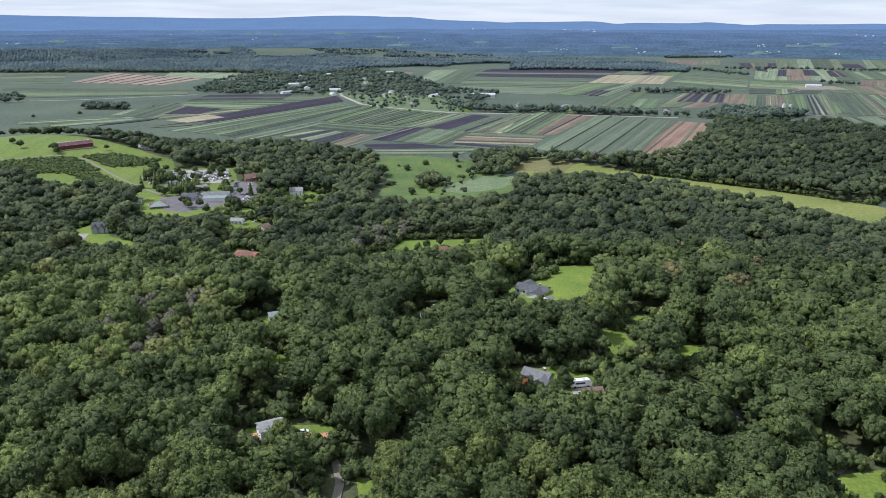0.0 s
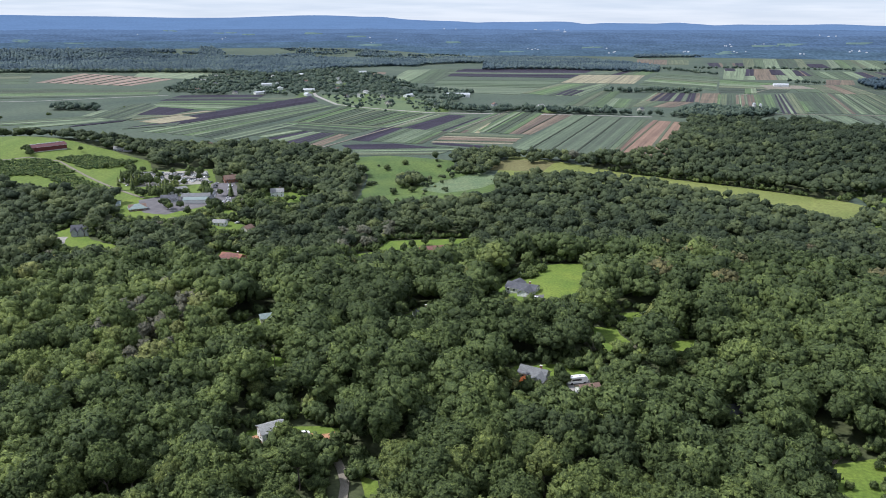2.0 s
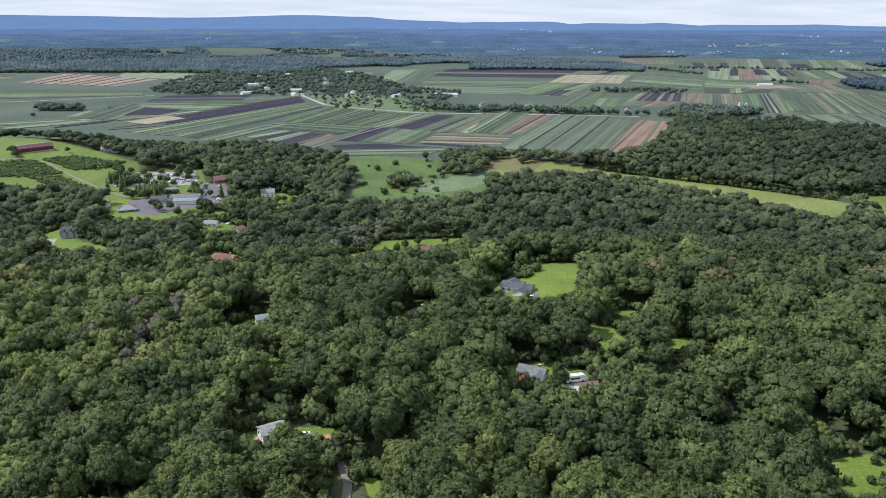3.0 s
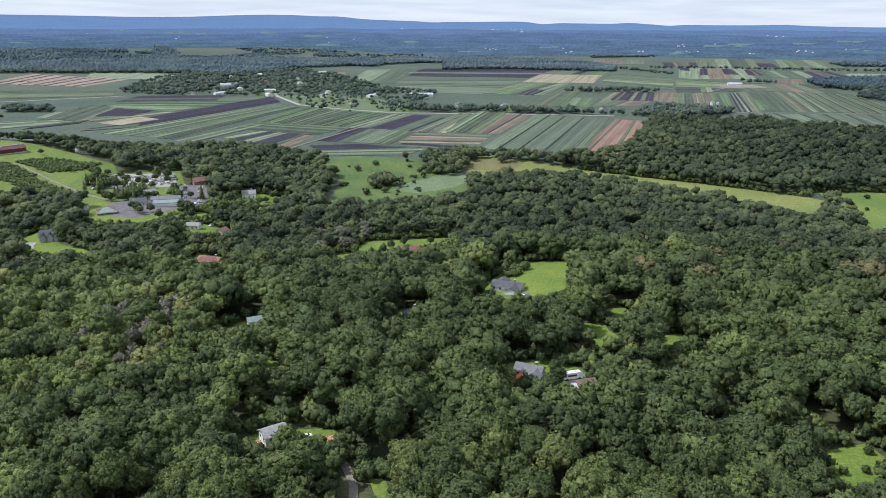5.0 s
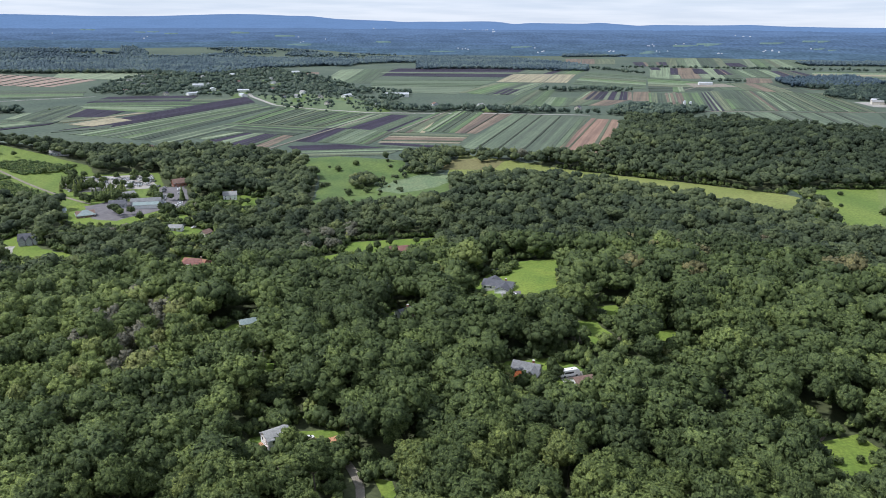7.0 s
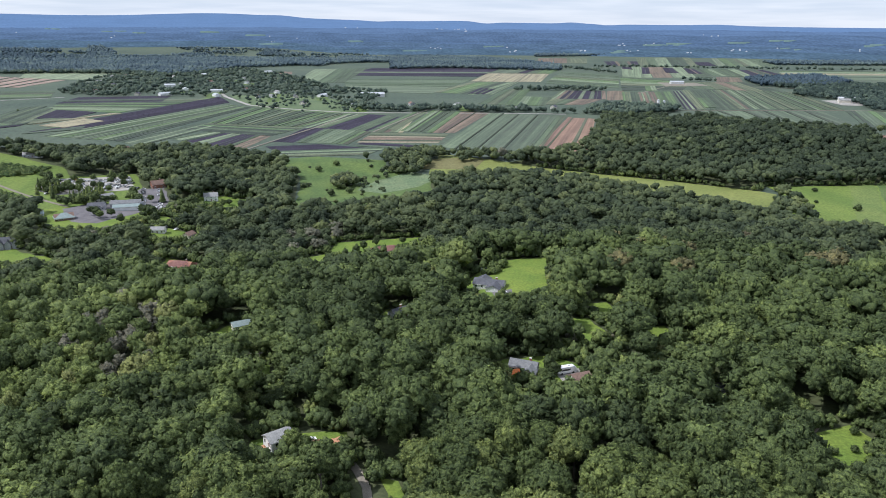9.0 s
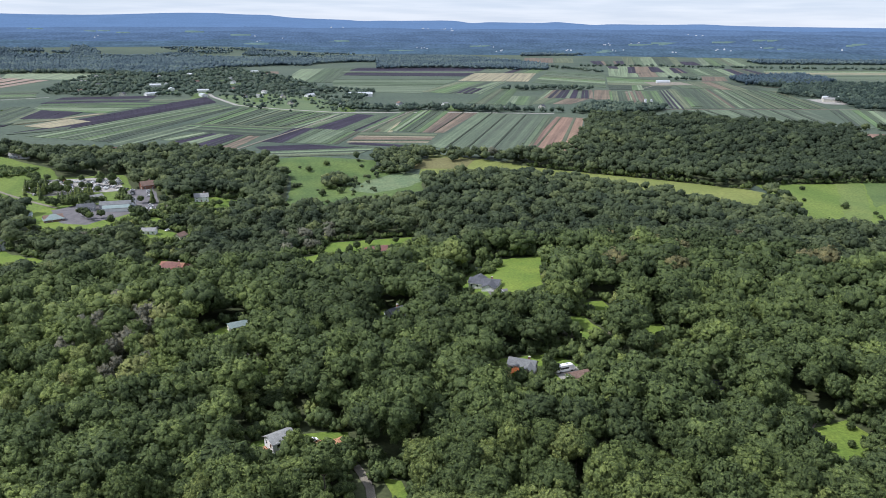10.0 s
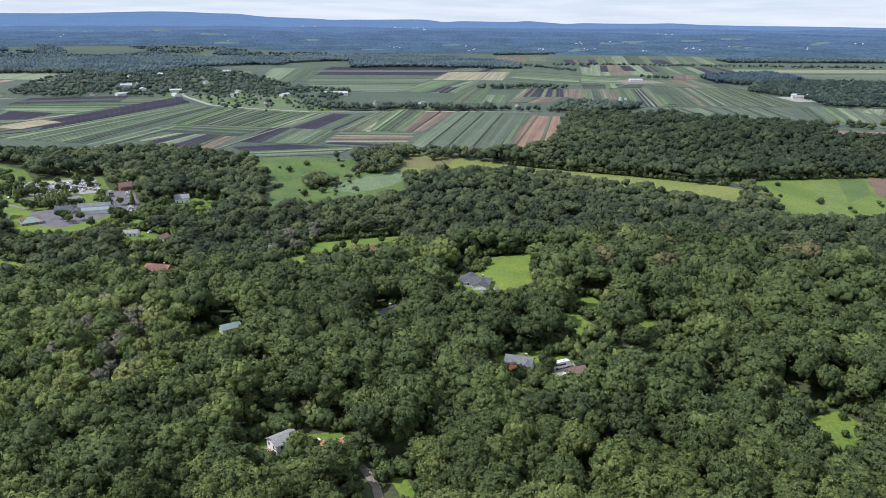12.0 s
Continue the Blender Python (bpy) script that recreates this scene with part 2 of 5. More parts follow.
def height(x, y):
    """Height of the ground over the flat black-soil fields."""
    x, y = np.asarray(x, float), np.asarray(y, float)
    lip = 320 + 80 * ss(20, 80, x)
    z = 8.0 * (1 - ss(lip, lip + 110, y))
    z = z + 5.5 * bell(x, y, 180, 665, 150, 42)
    z = z + 4.0 * bell(x, y, 120, 300, 90, 140) * (1 - ss(420, 520, y))
    z = z - 8.0 * ss(420, 500, y) * (1 - ss(760, 850, y)) * ss(-190, -90, x)
    z = z + 28.5 * bell(x, y, -460, 830, 165, 170) * (1 - ss(850, 960, y))
    z = z + 3.0 * bell(x, y, -240, 560, 80, 120)
    west = 1 - ss(-6, 5, np.degrees(np.arctan2(x + 30, np.maximum(y, 1))))
    z = z + 40.0 * west * np.clip((np.hypot(x + 30, y) - 3450) / 450, 0, 1) * (y > 0)
    return z


def ground_z(x, y):
    return float(height(x, y))


def mesh_of(name, verts, faces, mat, smooth=False):
    me = bpy.data.meshes.new(name)
    me.from_pydata([tuple(v) for v in verts], [], [tuple(f) for f in faces])
    me.materials.append(mat)
    if smooth:
        me.polygons.foreach_set("use_smooth", np.ones(len(me.polygons), bool))
    me.update()
    return me


def sheet(name, xs, ys, mat, label, category, zf=height, kind="structure"):
    gx, gy = np.meshgrid(xs, ys)
    v = np.stack([gx, gy, zf(gx, gy)], -1).reshape(-1, 3)
    n, k = len(xs), np.arange(len(xs) * (len(ys) - 1))
    k = k[k % n != n - 1]
    f = np.stack([k, k + 1, k + n + 1, k + n], -1)
    return tagged(new(name, mesh_of(name, v.tolist(), f.tolist(), mat, True)), label, category, kind=kind)


def inside(px, py, poly):
    px, py = np.asarray(px, float), np.asarray(py, float)
    hit = np.zeros(px.shape, bool)
    for (x0, y0), (x1, y1) in zip(poly, poly[1:] + poly[:1]):
        cross = (y0 > py) != (y1 > py)
        with np.errstate(divide="ignore", invalid="ignore"):
            hit ^= cross & (px < (x1 - x0) * (py - y0) / (y1 - y0) + x0)
    return hit


def patch(name, poly, mat, label, category, lift=0.25, step=12.0, kind="structure", rough_edge=1.5):
    """A piece of ground cover that follows the land inside an outline."""
    from mathutils.geometry import delaunay_2d_cdt
    rim = []
    rng = np.random.default_rng(len(poly) * 7 + int(abs(poly[0][0])))
    for (x0, y0), (x1, y1) in zip(poly, poly[1:] + poly[:1]):
        n = max(1, int(math.hypot(x1 - x0, y1 - y0) / step))
        for k in range(n):
            j = rng.uniform(-rough_edge, rough_edge, 2) if k else (0, 0)
            rim.append((x0 + (x1 - x0) * k / n + j[0], y0 + (y1 - y0) * k / n + j[1]))
    a = np.array(rim)
    gx, gy = np.meshgrid(np.arange(a[:, 0].min(), a[:, 0].max(), step), np.arange(a[:, 1].min(), a[:, 1].max(), step))
    keep = inside(gx, gy, rim)
    pts = [Vector(p) for p in rim] + [Vector(p) for p in zip(gx[keep], gy[keep])]
    edges = [(k, (k + 1) % len(rim)) for k in range(len(rim))]
    v, _, f, *_ = delaunay_2d_cdt(pts, edges, [], 1, 1e-4)
    v = np.array([tuple(p) for p in v])
    z = height(v[:, 0], v[:, 1]) + lift
    return tagged(new(name, mesh_of(name, np.c_[v, z].tolist(), f, mat, True)), label, category, kind=kind)


def spread(lo, hi, near_lo, near_hi, step, grow=1.12):
    mid = list(np.arange(near_lo, near_hi + 1e-6, step))
    out, s, v = [], step, near_hi
    while v < hi:
        s = min(s * grow, 85)
        v += s
        out.append(min(v, hi))
    low, s, v = [], step, near_lo
    while v > lo:
        s = min(s * grow, 85)
        v -= s
        low.append(max(v, lo))
    return np.array(low[::-1] + mid + out)


sheet("ground", spread(-6500, 6500, -560, 620, 14), spread(-2500, 6500, 120, 900, 12), M_grassland,
      "green and olive farmland reaching the distant hills", "ground")

NEAR_WOOD = [(-760, -60), (-760, 840), (-560, 866), (-430, 884), (-330, 872), (-250, 930), (-150, 895), (-90, 855), (-62, 780),
             (-66, 636), (-2, 629), (62, 648), (66, 744), (128, 750), (182, 735), (222, 686), (262, 650), (298, 616), (326, 572), (346, 546),
             (351, 494), (357, 451), (375, 423), (420, 381), (620, 330), (620, -60)]
BIG_WOOD = [(172, 812), (222, 785), (258, 764), (316, 712), (354, 674), (394, 642), (414, 664), (476, 658), (584, 648), (690, 650), (790, 720), (755, 825), (700, 838), (745, 930), (590, 1095), (440, 1165),
            (420, 1120), (292, 868), (262, 840)]
patch("forest_floor", NEAR_WOOD, M_floor, "dark leaf litter under the near woods", "forest floor", 0.10, 14)
patch("forest_floor", BIG_WOOD, M_floor, "dark leaf litter under the wood beside the fields", "forest floor", 0.10, 18)

STRIP = [(66, 744), (128, 750), (182, 735), (222, 686), (262, 650), (298, 616), (326, 572), (346, 546), (388, 600), (402, 628), (394, 642), (354, 674), (316, 712), (258, 764), (222, 785), (172, 818), (108, 862)]
G_FIELD = [(414, 664), (476, 658), (584, 648), (604, 650), (684, 603), (420, 381), (375, 423), (357, 451), (351, 494), (352, 540), (396, 600), (408, 634)]
MEADOW = [(-64, 634), (-60, 781), (-90, 856), (-40, 868), (37, 833), (32, 800), (80, 770), (62, 647), (-2, 629)]
ORCHARD = [(-700, 850), (-560, 862), (-410, 842), (-352, 815), (-297, 786), (-277, 746), (-300, 735), (-258, 628), (-304, 630), (-364, 655), (-400, 676), (-435, 690), (-700, 740)]
NURSERY = [(-312, 735), (-225, 772), (-205, 705), (-190, 630), (-262, 625)]
LOT = [(-207, 704), (-186, 712), (-166, 622), (-196, 616)]
SCHOOL = [(-253, 575), (-268, 640), (-196, 645), (-180, 603), (-196, 558), (-219, 558)]
LEFT_YARD = [(-282, 516), (-272, 544), (-246, 513), (-214, 490), (-214, 477), (-245, 480), (-258, 494)]
ROOF4_YARD = [(-40, 500), (-30, 534), (38, 538), (33, 517), (6, 496), (-14, 488)]
LAWN_B = [(-54, 466), (-54, 500), (-40, 506), (-38, 456)]
RED_YARD = [(-147, 474), (-148, 498), (-131, 493), (-115, 468), (-130, 456)]
HOUSE3_YARD = [(33, 384), (46, 402), (69, 423), (108, 423), (88, 391), (78, 353), (44, 351)]
RIGHT_LAWN = [(129, 203), (145, 206), (148, 193), (130, 181), (117, 183)]
HOUSE2_YARD = [(26, 274), (33, 282), (52, 281), (64, 268), (62, 247), (46, 250), (31, 263)]
DRIVE = [(-38, 214), (-32, 214), (-28, 184), (-37, 184)]
DRIVE_LAWN = [(-29, 206), (-23, 203), (-22, 190), (-27, 189)]
SMALL_A = [(70, 300), (75, 319), (86, 317), (88, 300), (80, 289), (72, 291)]
SMALL_C = [(91, 314), (92, 335), (103, 335), (101, 314)]
SMALL_D = [(102, 284), (104, 299), (118, 300), (116, 284)]
BROWN = [(75, 797), (84, 830), (122, 837), (155, 825), (133, 791)]
SMALL_B = [(-77, 283), (-78, 300), (-68, 296), (-65, 278)]
HOUSE1_YARD = [(-75, 225), (-72, 236), (-55, 238), (-38, 236), (-38, 227), (-50, 226), (-58, 222)]
FAR_YARD = [(98, 231), (106, 235), (112, 233), (109, 229), (99, 228)]
N1_YARD = [(-102, 334), (-88, 350), (-78, 344), (-84, 331), (-95, 325)]
N2_YARD = [(-18, 345), (-11, 357), (2, 351), (-5, 329)]
LOT_LAWN = [(-196, 608), (-164, 602), (-150, 580), (-172, 578), (-196, 590)]
WHITE_LAWN = [(-150, 680), (-130, 692), (-108, 684), (-96, 650), (-116, 640), (-138, 642), (-148, 652)]
LAKE_LAWN = [(-170, 551), (-158, 569), (-136, 560), (-133, 534), (-157, 532)]
CLEARINGS = [STRIP, G_FIELD, MEADOW, ORCHARD, NURSERY, LOT, SCHOOL, LEFT_YARD, ROOF4_YARD, LAWN_B, RED_YARD, HOUSE3_YARD, RIGHT_LAWN,
             HOUSE2_YARD, DRIVE, DRIVE_LAWN, SMALL_A, SMALL_B, SMALL_C, SMALL_D, HOUSE1_YARD, FAR_YARD, N1_YARD, N2_YARD, LAKE_LAWN, LOT_LAWN, WHITE_LAWN]
# younger, lower growth stands on the near side of the yards
YOUNG = [(0.45, [(-46, 158), (-44, 190), (-24, 190), (-20, 158)]), (0.38, [(-72, 196), (-74, 226), (-36, 230), (-37, 204)]), (0.32, [(18, 226), (22, 268), (70, 262), (70, 226)]), (0.42, [(22, 312), (22, 360), (80, 360), (68, 312)]),
         (0.6, [(98, 160), (110, 184), (146, 186), (130, 168)]), (0.55, [(84, 200), (94, 231), (118, 230), (108, 200)]), (0.25, [(50, 246), (66, 300), (92, 300), (86, 246)]), (0.28, [(84, 240), (100, 290), (122, 290), (112, 240)]),
         (0.35, [(80, 286), (88, 322), (106, 322), (102, 286)]), (0.4, [(-72, 244), (-82, 288), (-60, 286), (-54, 244)]), (0.4, [(-94, 290), (-106, 340), (-76, 340), (-70, 290)]),
         (0.45, [(-24, 298), (-22, 350), (6, 350), (-2, 298)]), (0.28, [(-45, 440), (-32, 504), (36, 516), (14, 436)]), (0.45, [(-54, 420), (-56, 470), (-36, 464), (-34, 418)]),
         (0.33, [(-134, 410), (-150, 476), (-112, 470), (-102, 410)]), (0.45, [(-250, 445), (-262, 500), (-206, 486), (-196, 441)]), (0.45, [(-240, 520), (-250, 580), (-190, 572), (-184, 515)]),
         (0.35, [(-170, 590), (-165, 664), (-112, 664), (-112, 590)]), (0.35, [(-206, 540), (-206, 620), (-166, 622), (-160, 540)]), (0.4, [(-164, 480), (-170, 540), (-132, 540), (-126, 478)])]
patch("hay_field", STRIP, M_hayfield, "long mown hay field curving along the wood", "field", 0.3, 14)
patch("green_field", G_FIELD, M_pasture, "green pasture with faint mowing bands", "field", 0.35, 14)
patch("pasture_band", [(505, 658), (538, 660), (440, 529), (412, 501), (407, 522)], M_pasture_pale, "paler mown band across the pasture", "field", 0.42, 12)
patch("pasture_band", [(540, 660), (573, 659), (518, 583), (466, 556)], M_pasture_dark, "darker uncut band across the pasture", "field", 0.42, 12)
patch("brown_plot", [(574, 652), (640, 632), (560, 540), (515, 566), (520, 583)], M_brownplot, "bare brown plot beside the pasture", "field", 0.46, 12)
patch("reed_bed", [(-4, 711), (18, 756), (58, 788), (80, 774), (86, 757), (56, 714), (19, 688)], M_reed, "pale green reed bed in the meadow", "reeds", 0.4, 10)
patch("meadow", MEADOW, M_meadow, "rough green meadow between the woods", "meadow", 0.3, 14)
patch("orchard_grass", ORCHARD, M_pasture, "grass between orchard rows on the hill", "lawn", 0.3, 12)
patch("nursery_grass", NURSERY, M_pasture, "grass round the nursery yard", "lawn", 0.28, 12)
for outline in (SCHOOL, LEFT_YARD, ROOF4_YARD, LAWN_B, RED_YARD, HOUSE3_YARD, RIGHT_LAWN, HOUSE2_YARD, SMALL_A, SMALL_B, SMALL_C, SMALL_D, HOUSE1_YARD, FAR_YARD,
                N1_YARD, N2_YARD, LAKE_LAWN, DRIVE_LAWN, LOT_LAWN, WHITE_LAWN):
    patch("lawn", outline, M_lawn, "sunlit mown lawn in a gap in the woods", "lawn", 0.3, 6)
patch("hay_field", BROWN, M_drygrass, "dry brownish end of the hay field", "field", 0.42, 10)

# ---- strip fields on the black soil ----
field_count = 0


def field(a, b, c, d, crops, lift=0.0, label=""):
    """Crop strips that run from the edge a-b to the edge d-c, side by side."""
    global field_count
    field_count += 1
    rng = np.random.default_rng(field_count)
    words, wide = [], []
    for w in crops.split():
        n = 1 if w[0] in "kotslp" else max(1, round(float(w[1:] or 1) * 1.7))
        near_kin = {"g": "ggggynG", "G": "GGGgl", "y": "yygl", "d": "ddddddn"}.get(w[0], w[0])
        words += [near_kin[rng.integers(len(near_kin))] for _ in range(n)] if n > 1 else [w[0]]
        wide += [0.22 if w[0] == "k" else float(w[1:] or 1) / n * r for r in rng.uniform(0.75, 1.25, n)]
    cut = np.r_[0, np.cumsum(wide)] / sum(wide)
    a, b, c, d = (np.array(p, float) for p in (a, b, c, d))
    thing = tagged(new("crop_field"), label or "flat field of long crop strips on dark soil", "field", "strip fields")
    base = (a + b + c + d) / 4
    run = (c + d - a - b) / 2
    turn = math.atan2(-run[0], run[1])
    thing.location, thing.rotation_euler = (base[0], base[1], 0.02), (0, 0, turn)
    back = np.array([[math.cos(turn), math.sin(turn)], [-math.sin(turn), math.cos(turn)]])
    for w, u0, u1 in zip(words, cut, cut[1:]):
        gap = min(0.12 * (u1 - u0), 0.006)
        u0, u1 = u0 + gap, u1 - gap
        v0, v1 = rng.uniform(0, 0.012), 1 - rng.uniform(0, 0.012)
        at = lambda u, v: back @ ((a + (b - a) * u) * (1 - v) + (d + (c - d) * u) * v - base)
        foot = [at(u0, v0), at(u1, v0), at(u1, v1), at(u0, v1)]
        tall = {"d": 0.10, "o": 0.12, "s": 0.2, "b": 0.12, "k": 0.9}.get(w[0], 0.45) + lift + rng.uniform(0, 0.06)
        v = [(*p, 0) for p in foot] + [(*p, tall) for p in foot]
        f = [(4, 5, 6, 7), (0, 1, 5, 4), (1, 2, 6, 5), (2, 3, 7, 6), (3, 0, 4, 7)]
        part_ob = new("crop_strip", mesh_of("crop_strip", v, f, CROPS[w[0]]))
        part_ob.parent = thing
    return thing


field((-1038, 2058), (-737, 1936), (-702, 2187), (-1079, 2456), "p1 k p1 k p1.2 k p1 k p.8 k p1 k p1 k p1")
field((-855, 2272), (-664, 2191), (-598, 2496), (-935, 2574), "l")
field((-579, 1154), (-614, 1230), (-547, 1261), (-501, 1228), "l1 g1 l1 g1 d.6")
field((-540, 1139), (-538, 1183), (-482, 1249), (-484, 1206), "d1", 0.6)
field((-581, 1279), (-562, 1277), (-564, 1368), (-584, 1369), "l")
field((-564, 1255), (-532, 1252), (-534, 1491), (-574, 1483), "n1 g.7 n1 g1 n1", 0.3)
field((-532, 1252), (-483, 1227), (-494, 1447), (-538, 1470), "n1 g.5 n1 y1")
field((-493, 1296), (-430, 1291), (-418, 1384), (-498, 1428), "d", 0.6)
field((-523, 1439), (-527, 1579), (-247, 1608), (-380, 1363), "G2 g1 n1 g2 y1")
field((-536, 1545), (-529, 1667), (-343, 1681), (-337, 1554), "d1 d1", 0.4)
field((-478, 1219), (-491, 1287), (-392, 1355), (-400, 1330), "y1 g1", 0.2)
field((-471, 1219), (-465, 1233), (-370, 1353), (-390, 1355), "s", 0.6)
field((-411, 1173), (-456, 1204), (-415, 1290), (-371, 1247), "s3", 0.6)
field((-388, 1152), (-399, 1280), (-237, 1646), (-204, 1522), "d3 d2", 0.4)
field((-450, 1113), (-445, 1143), (-392, 1257), (-381, 1151), "d1 g.6", 0.3)
field((-299, 1024), (-420, 1093), (-203, 1488), (-156, 1422), "n.6 g1.5 l.5 G1 g2 l.6 g2 l.7 G1")
field((-266, 977), (-299, 1024), (-213, 1213), (-188, 1162), "y1 g1 l.5 n1")
field((-209, 1198), (-62, 1133), (20, 1289), (-152, 1412), "g1 k g1.2 k g1 k G1 k g1.2 k g1 k g1.2 k G.5 g1 k g1")
field((-230, 1126), (-206, 1198), (-57, 1126), (-102, 1045), "n1 g1 n.6 g1 y.5")
field((-135, 921), (-239, 1045), (-192, 1099), (-102, 1045), "b1.2 g.6 d1.6 l1 d.8 n.4 l.8 g.6")
field((-98, 992), (-71, 980), (-25, 1117), (-55, 1125), "d2")
field((-28, 1111), (6, 1089), (83, 1268), (55, 1287), "d2")
field((-57, 1119), (-28, 1117), (55, 1287), (20, 1298), "l.5 n.5 l.5 g1")
field((6, 1083), (30, 1063), (105, 1242), (83, 1260), "g1 l.4 g1 n.6 d.6")
field((-67, 980), (0, 955), (41, 1068), (-21, 1110), "g1 t1 l.5 t1 g1 y.6")
field((12, 969), (40, 1057), (148, 1025), (120, 950), "s.6 g.4 b1 s.5 g.4 y.6")
field((45, 1062), (85, 1053), (127, 1225), (101, 1204), "y1 b.6 y1 s.6")
field((-93, 917), (-106, 954), (-37, 963), (21, 926), "d2")
field((7, 940), (20, 973), (122, 917), (108, 892), "d2")
field((-90, 872), (-86, 912), (50, 923), (18, 871), "y1 l.4 n.4 l.5 g.6")
field((83, 1071), (127, 1044), (222, 1300), (175, 1331), "G1 k G1 g.5 k G1.2")
field((52, 1104), (79, 1077), (161, 1305), (137, 1307), "g1 d.5 g1")
field((127, 1044), (158, 1036), (271, 1279), (222, 1300), "b2 k b2")
field((113, 914), (207, 806), (386, 1205), (271, 1279), "t2.6 k t2.4 k t2.6 k t2.4 g.6 y.4")
field((220, 854), (289, 848), (428, 1171), (388, 1197), "o1 y.25 o2 y.4 o2")
field((-90, 2009), (46, 2000), (163, 2683), (-30, 2624), "l1 g1")
field((57, 2295), (173, 2683), (656, 2659), (461, 2196), "d1 t.4 d1.6", 0.3)
field((37, 1756), (52, 2149), (424, 2104), (226, 1655), "t2 g1 t1 g.6")
field((394, 2019), (583, 1967), (721, 2311), (522, 2349), "s2 s1")
field((529, 2377), (724, 2310), (841, 2546), (639, 2590), "t1 d.3 g1")
field((238, 1698), (316, 1622), (506, 1972), (382, 1979), "g1 G.6 g1 l.4")
field((309, 1650), (344, 1633), (401, 1763), (374, 1798), "d1 g.4 d1 g.4 d1", 0.6)
field((344, 1633), (358, 1619), (521, 1971), (503, 1972), "l1 n.4 l.6", 0.3)
field((283, 1432), (350, 1385), (491, 1757), (429, 1762), "y1 g1")
field((356, 1405), (402, 1371), (474, 1545), (413, 1575), "G2")
field((456, 1510), (578, 1489), (655, 1684), (552, 1706), "y1 b.5 d.5 b.5 d1.4 l.5 d.8 l.6 d1.2 b.6")
field((411, 1401), (485, 1385), (572, 1490), (462, 1509), "y1 b1")
field((569, 1466), (604, 1464), (702, 1681), (659, 1684), "b1")
field((579, 1928), (799, 2421), (920, 2219), (716, 1743), "g1 l.5 g1 t.5 g1")
field((695, 1682), (900, 2170), (1020, 1940), (858, 1686), "g1 y.4 G1 g1")
field((749, 1663), (779, 1661), (839, 1801), (813, 1803), "G1", 0.6)
field((564, 1369), (656, 1295), (809, 1644), (683, 1653), "g1 y.5 n.8 g.4 b.5 l.4 b.6 l.3 b1 G1 g.5 G1.2 n.6")
field((647, 1277), (672, 1275), (836, 1657), (816, 1658), "d.6 l.4 d.6 l.4 d.6")
field((672, 1275), (784, 1267), (959, 1664), (854, 1686), "y2 n2.4 n2 g1 y.8 l.4 b.6 n.8")
field((784, 1267), (948, 1219), (1098, 1596), (959, 1664), "y1.6 k y1.6 k g1.6 k y1.6 k g1.4 k G1.4 k g1 k y1.6")
field((701, 1301), (723, 1299), (805, 1485), (785, 1486), "G1", 0.6)
field((646, 1139), (794, 997), (890, 1215), (661, 1258), "t1 k t1 k t1 k t1 k t1 k t1")
field((901, 1714), (1072, 1598), (1170, 1891), (979, 1922), "y1 b.4 g1")
field((879, 2100), (1166, 2083), (1413, 2621), (1121, 2672), "l1 b.6 l1 g.6")
field((1020, 2267), (1064, 2264), (1216, 2595), (1186, 2633), "d1 b.4", 0.6)
field((1127, 2316), (1161, 2286), (1289, 2592), (1252, 2594), "d", 0.6)
field((1179, 2258), (1228, 2255), (1338, 2521), (1314, 2556), "d1 b.3 d.6", 0.6)
field((1069, 2534), (1093, 2500), (1159, 2670), (1121, 2672), "d", 0.6)
field((1205, 2152), (1313, 2097), (1483, 2480), (1341, 2487), "y1 g1 l.5")
field((1313, 2097), (1444, 2114), (1564, 2443), (1474, 2448), "d1 b.2 d1 b.2 d1")
field((1080, 1916), (1159, 1911), (1251, 2078), (1187, 2105), "b")
field((901, 3012), (1082, 2915), (1248, 3358), (1026, 3424), "b1 y.6")
field((1104, 2749), (1229, 2743), (1377, 3088), (1224, 3094), "d1 b.3 d1 b.3 d1")
field((1473, 2732), (1529, 2690), (1657, 2980), (1591, 2983), "d", 0.6)
field((1212, 2705), (1433, 2657), (1822, 3457), (1515, 3407), "g1 l.6 g1 y.6")
field((1513, 2653), (1746, 2605), (2162, 3446), (1869, 3336), "G1 g1 l.6 g1")
field((-388, 3720), (-464, 4522), (339, 3766), (293, 3283), "g1 l.5 g1 t1")
field((-30, 3349), (-30, 3520), (149, 3398), (128, 3238), "b", 0.5)
field((-190, 2389), (-200, 2536), (-101, 2500), (-98, 2384), "b")
field((814, 1014), (848, 861), (1040, 1151), (949, 1237), "n1 t1 G1 y1 t1 g1")
field((699, 833), (747, 762), (851, 884), (760, 932), "o1 b.5 o1")
field((1399, 2092), (1599, 2399), (2286, 2229), (2015, 1967), "t1 s1 l1 g1")
field((1239, 1832), (1383, 2068), (1991, 1944), (1744, 1706), "t2 t1")
field((990, 1151), (988, 924), (1091, 1052), (1064, 1205), "y1 b.5 l.5 y1")
field((-673, 1151), (-705, 1208), (-570, 1286), (-505, 1222), "g1 l.5 y1 g.6")
field((-1183, 1979), (-1465, 2461), (-1269, 2519), (-1036, 2017), "g1 y.5 g1")
field((-954, 1587), (-1129, 1886), (-621, 1830), (-583, 1677), "y1 g1 y1 n.8 g1")
field((-605, 1124), (-623, 1151), (-548, 1245), (-508, 1207), "l1 g.8", 0.4)

# ---- trees ----


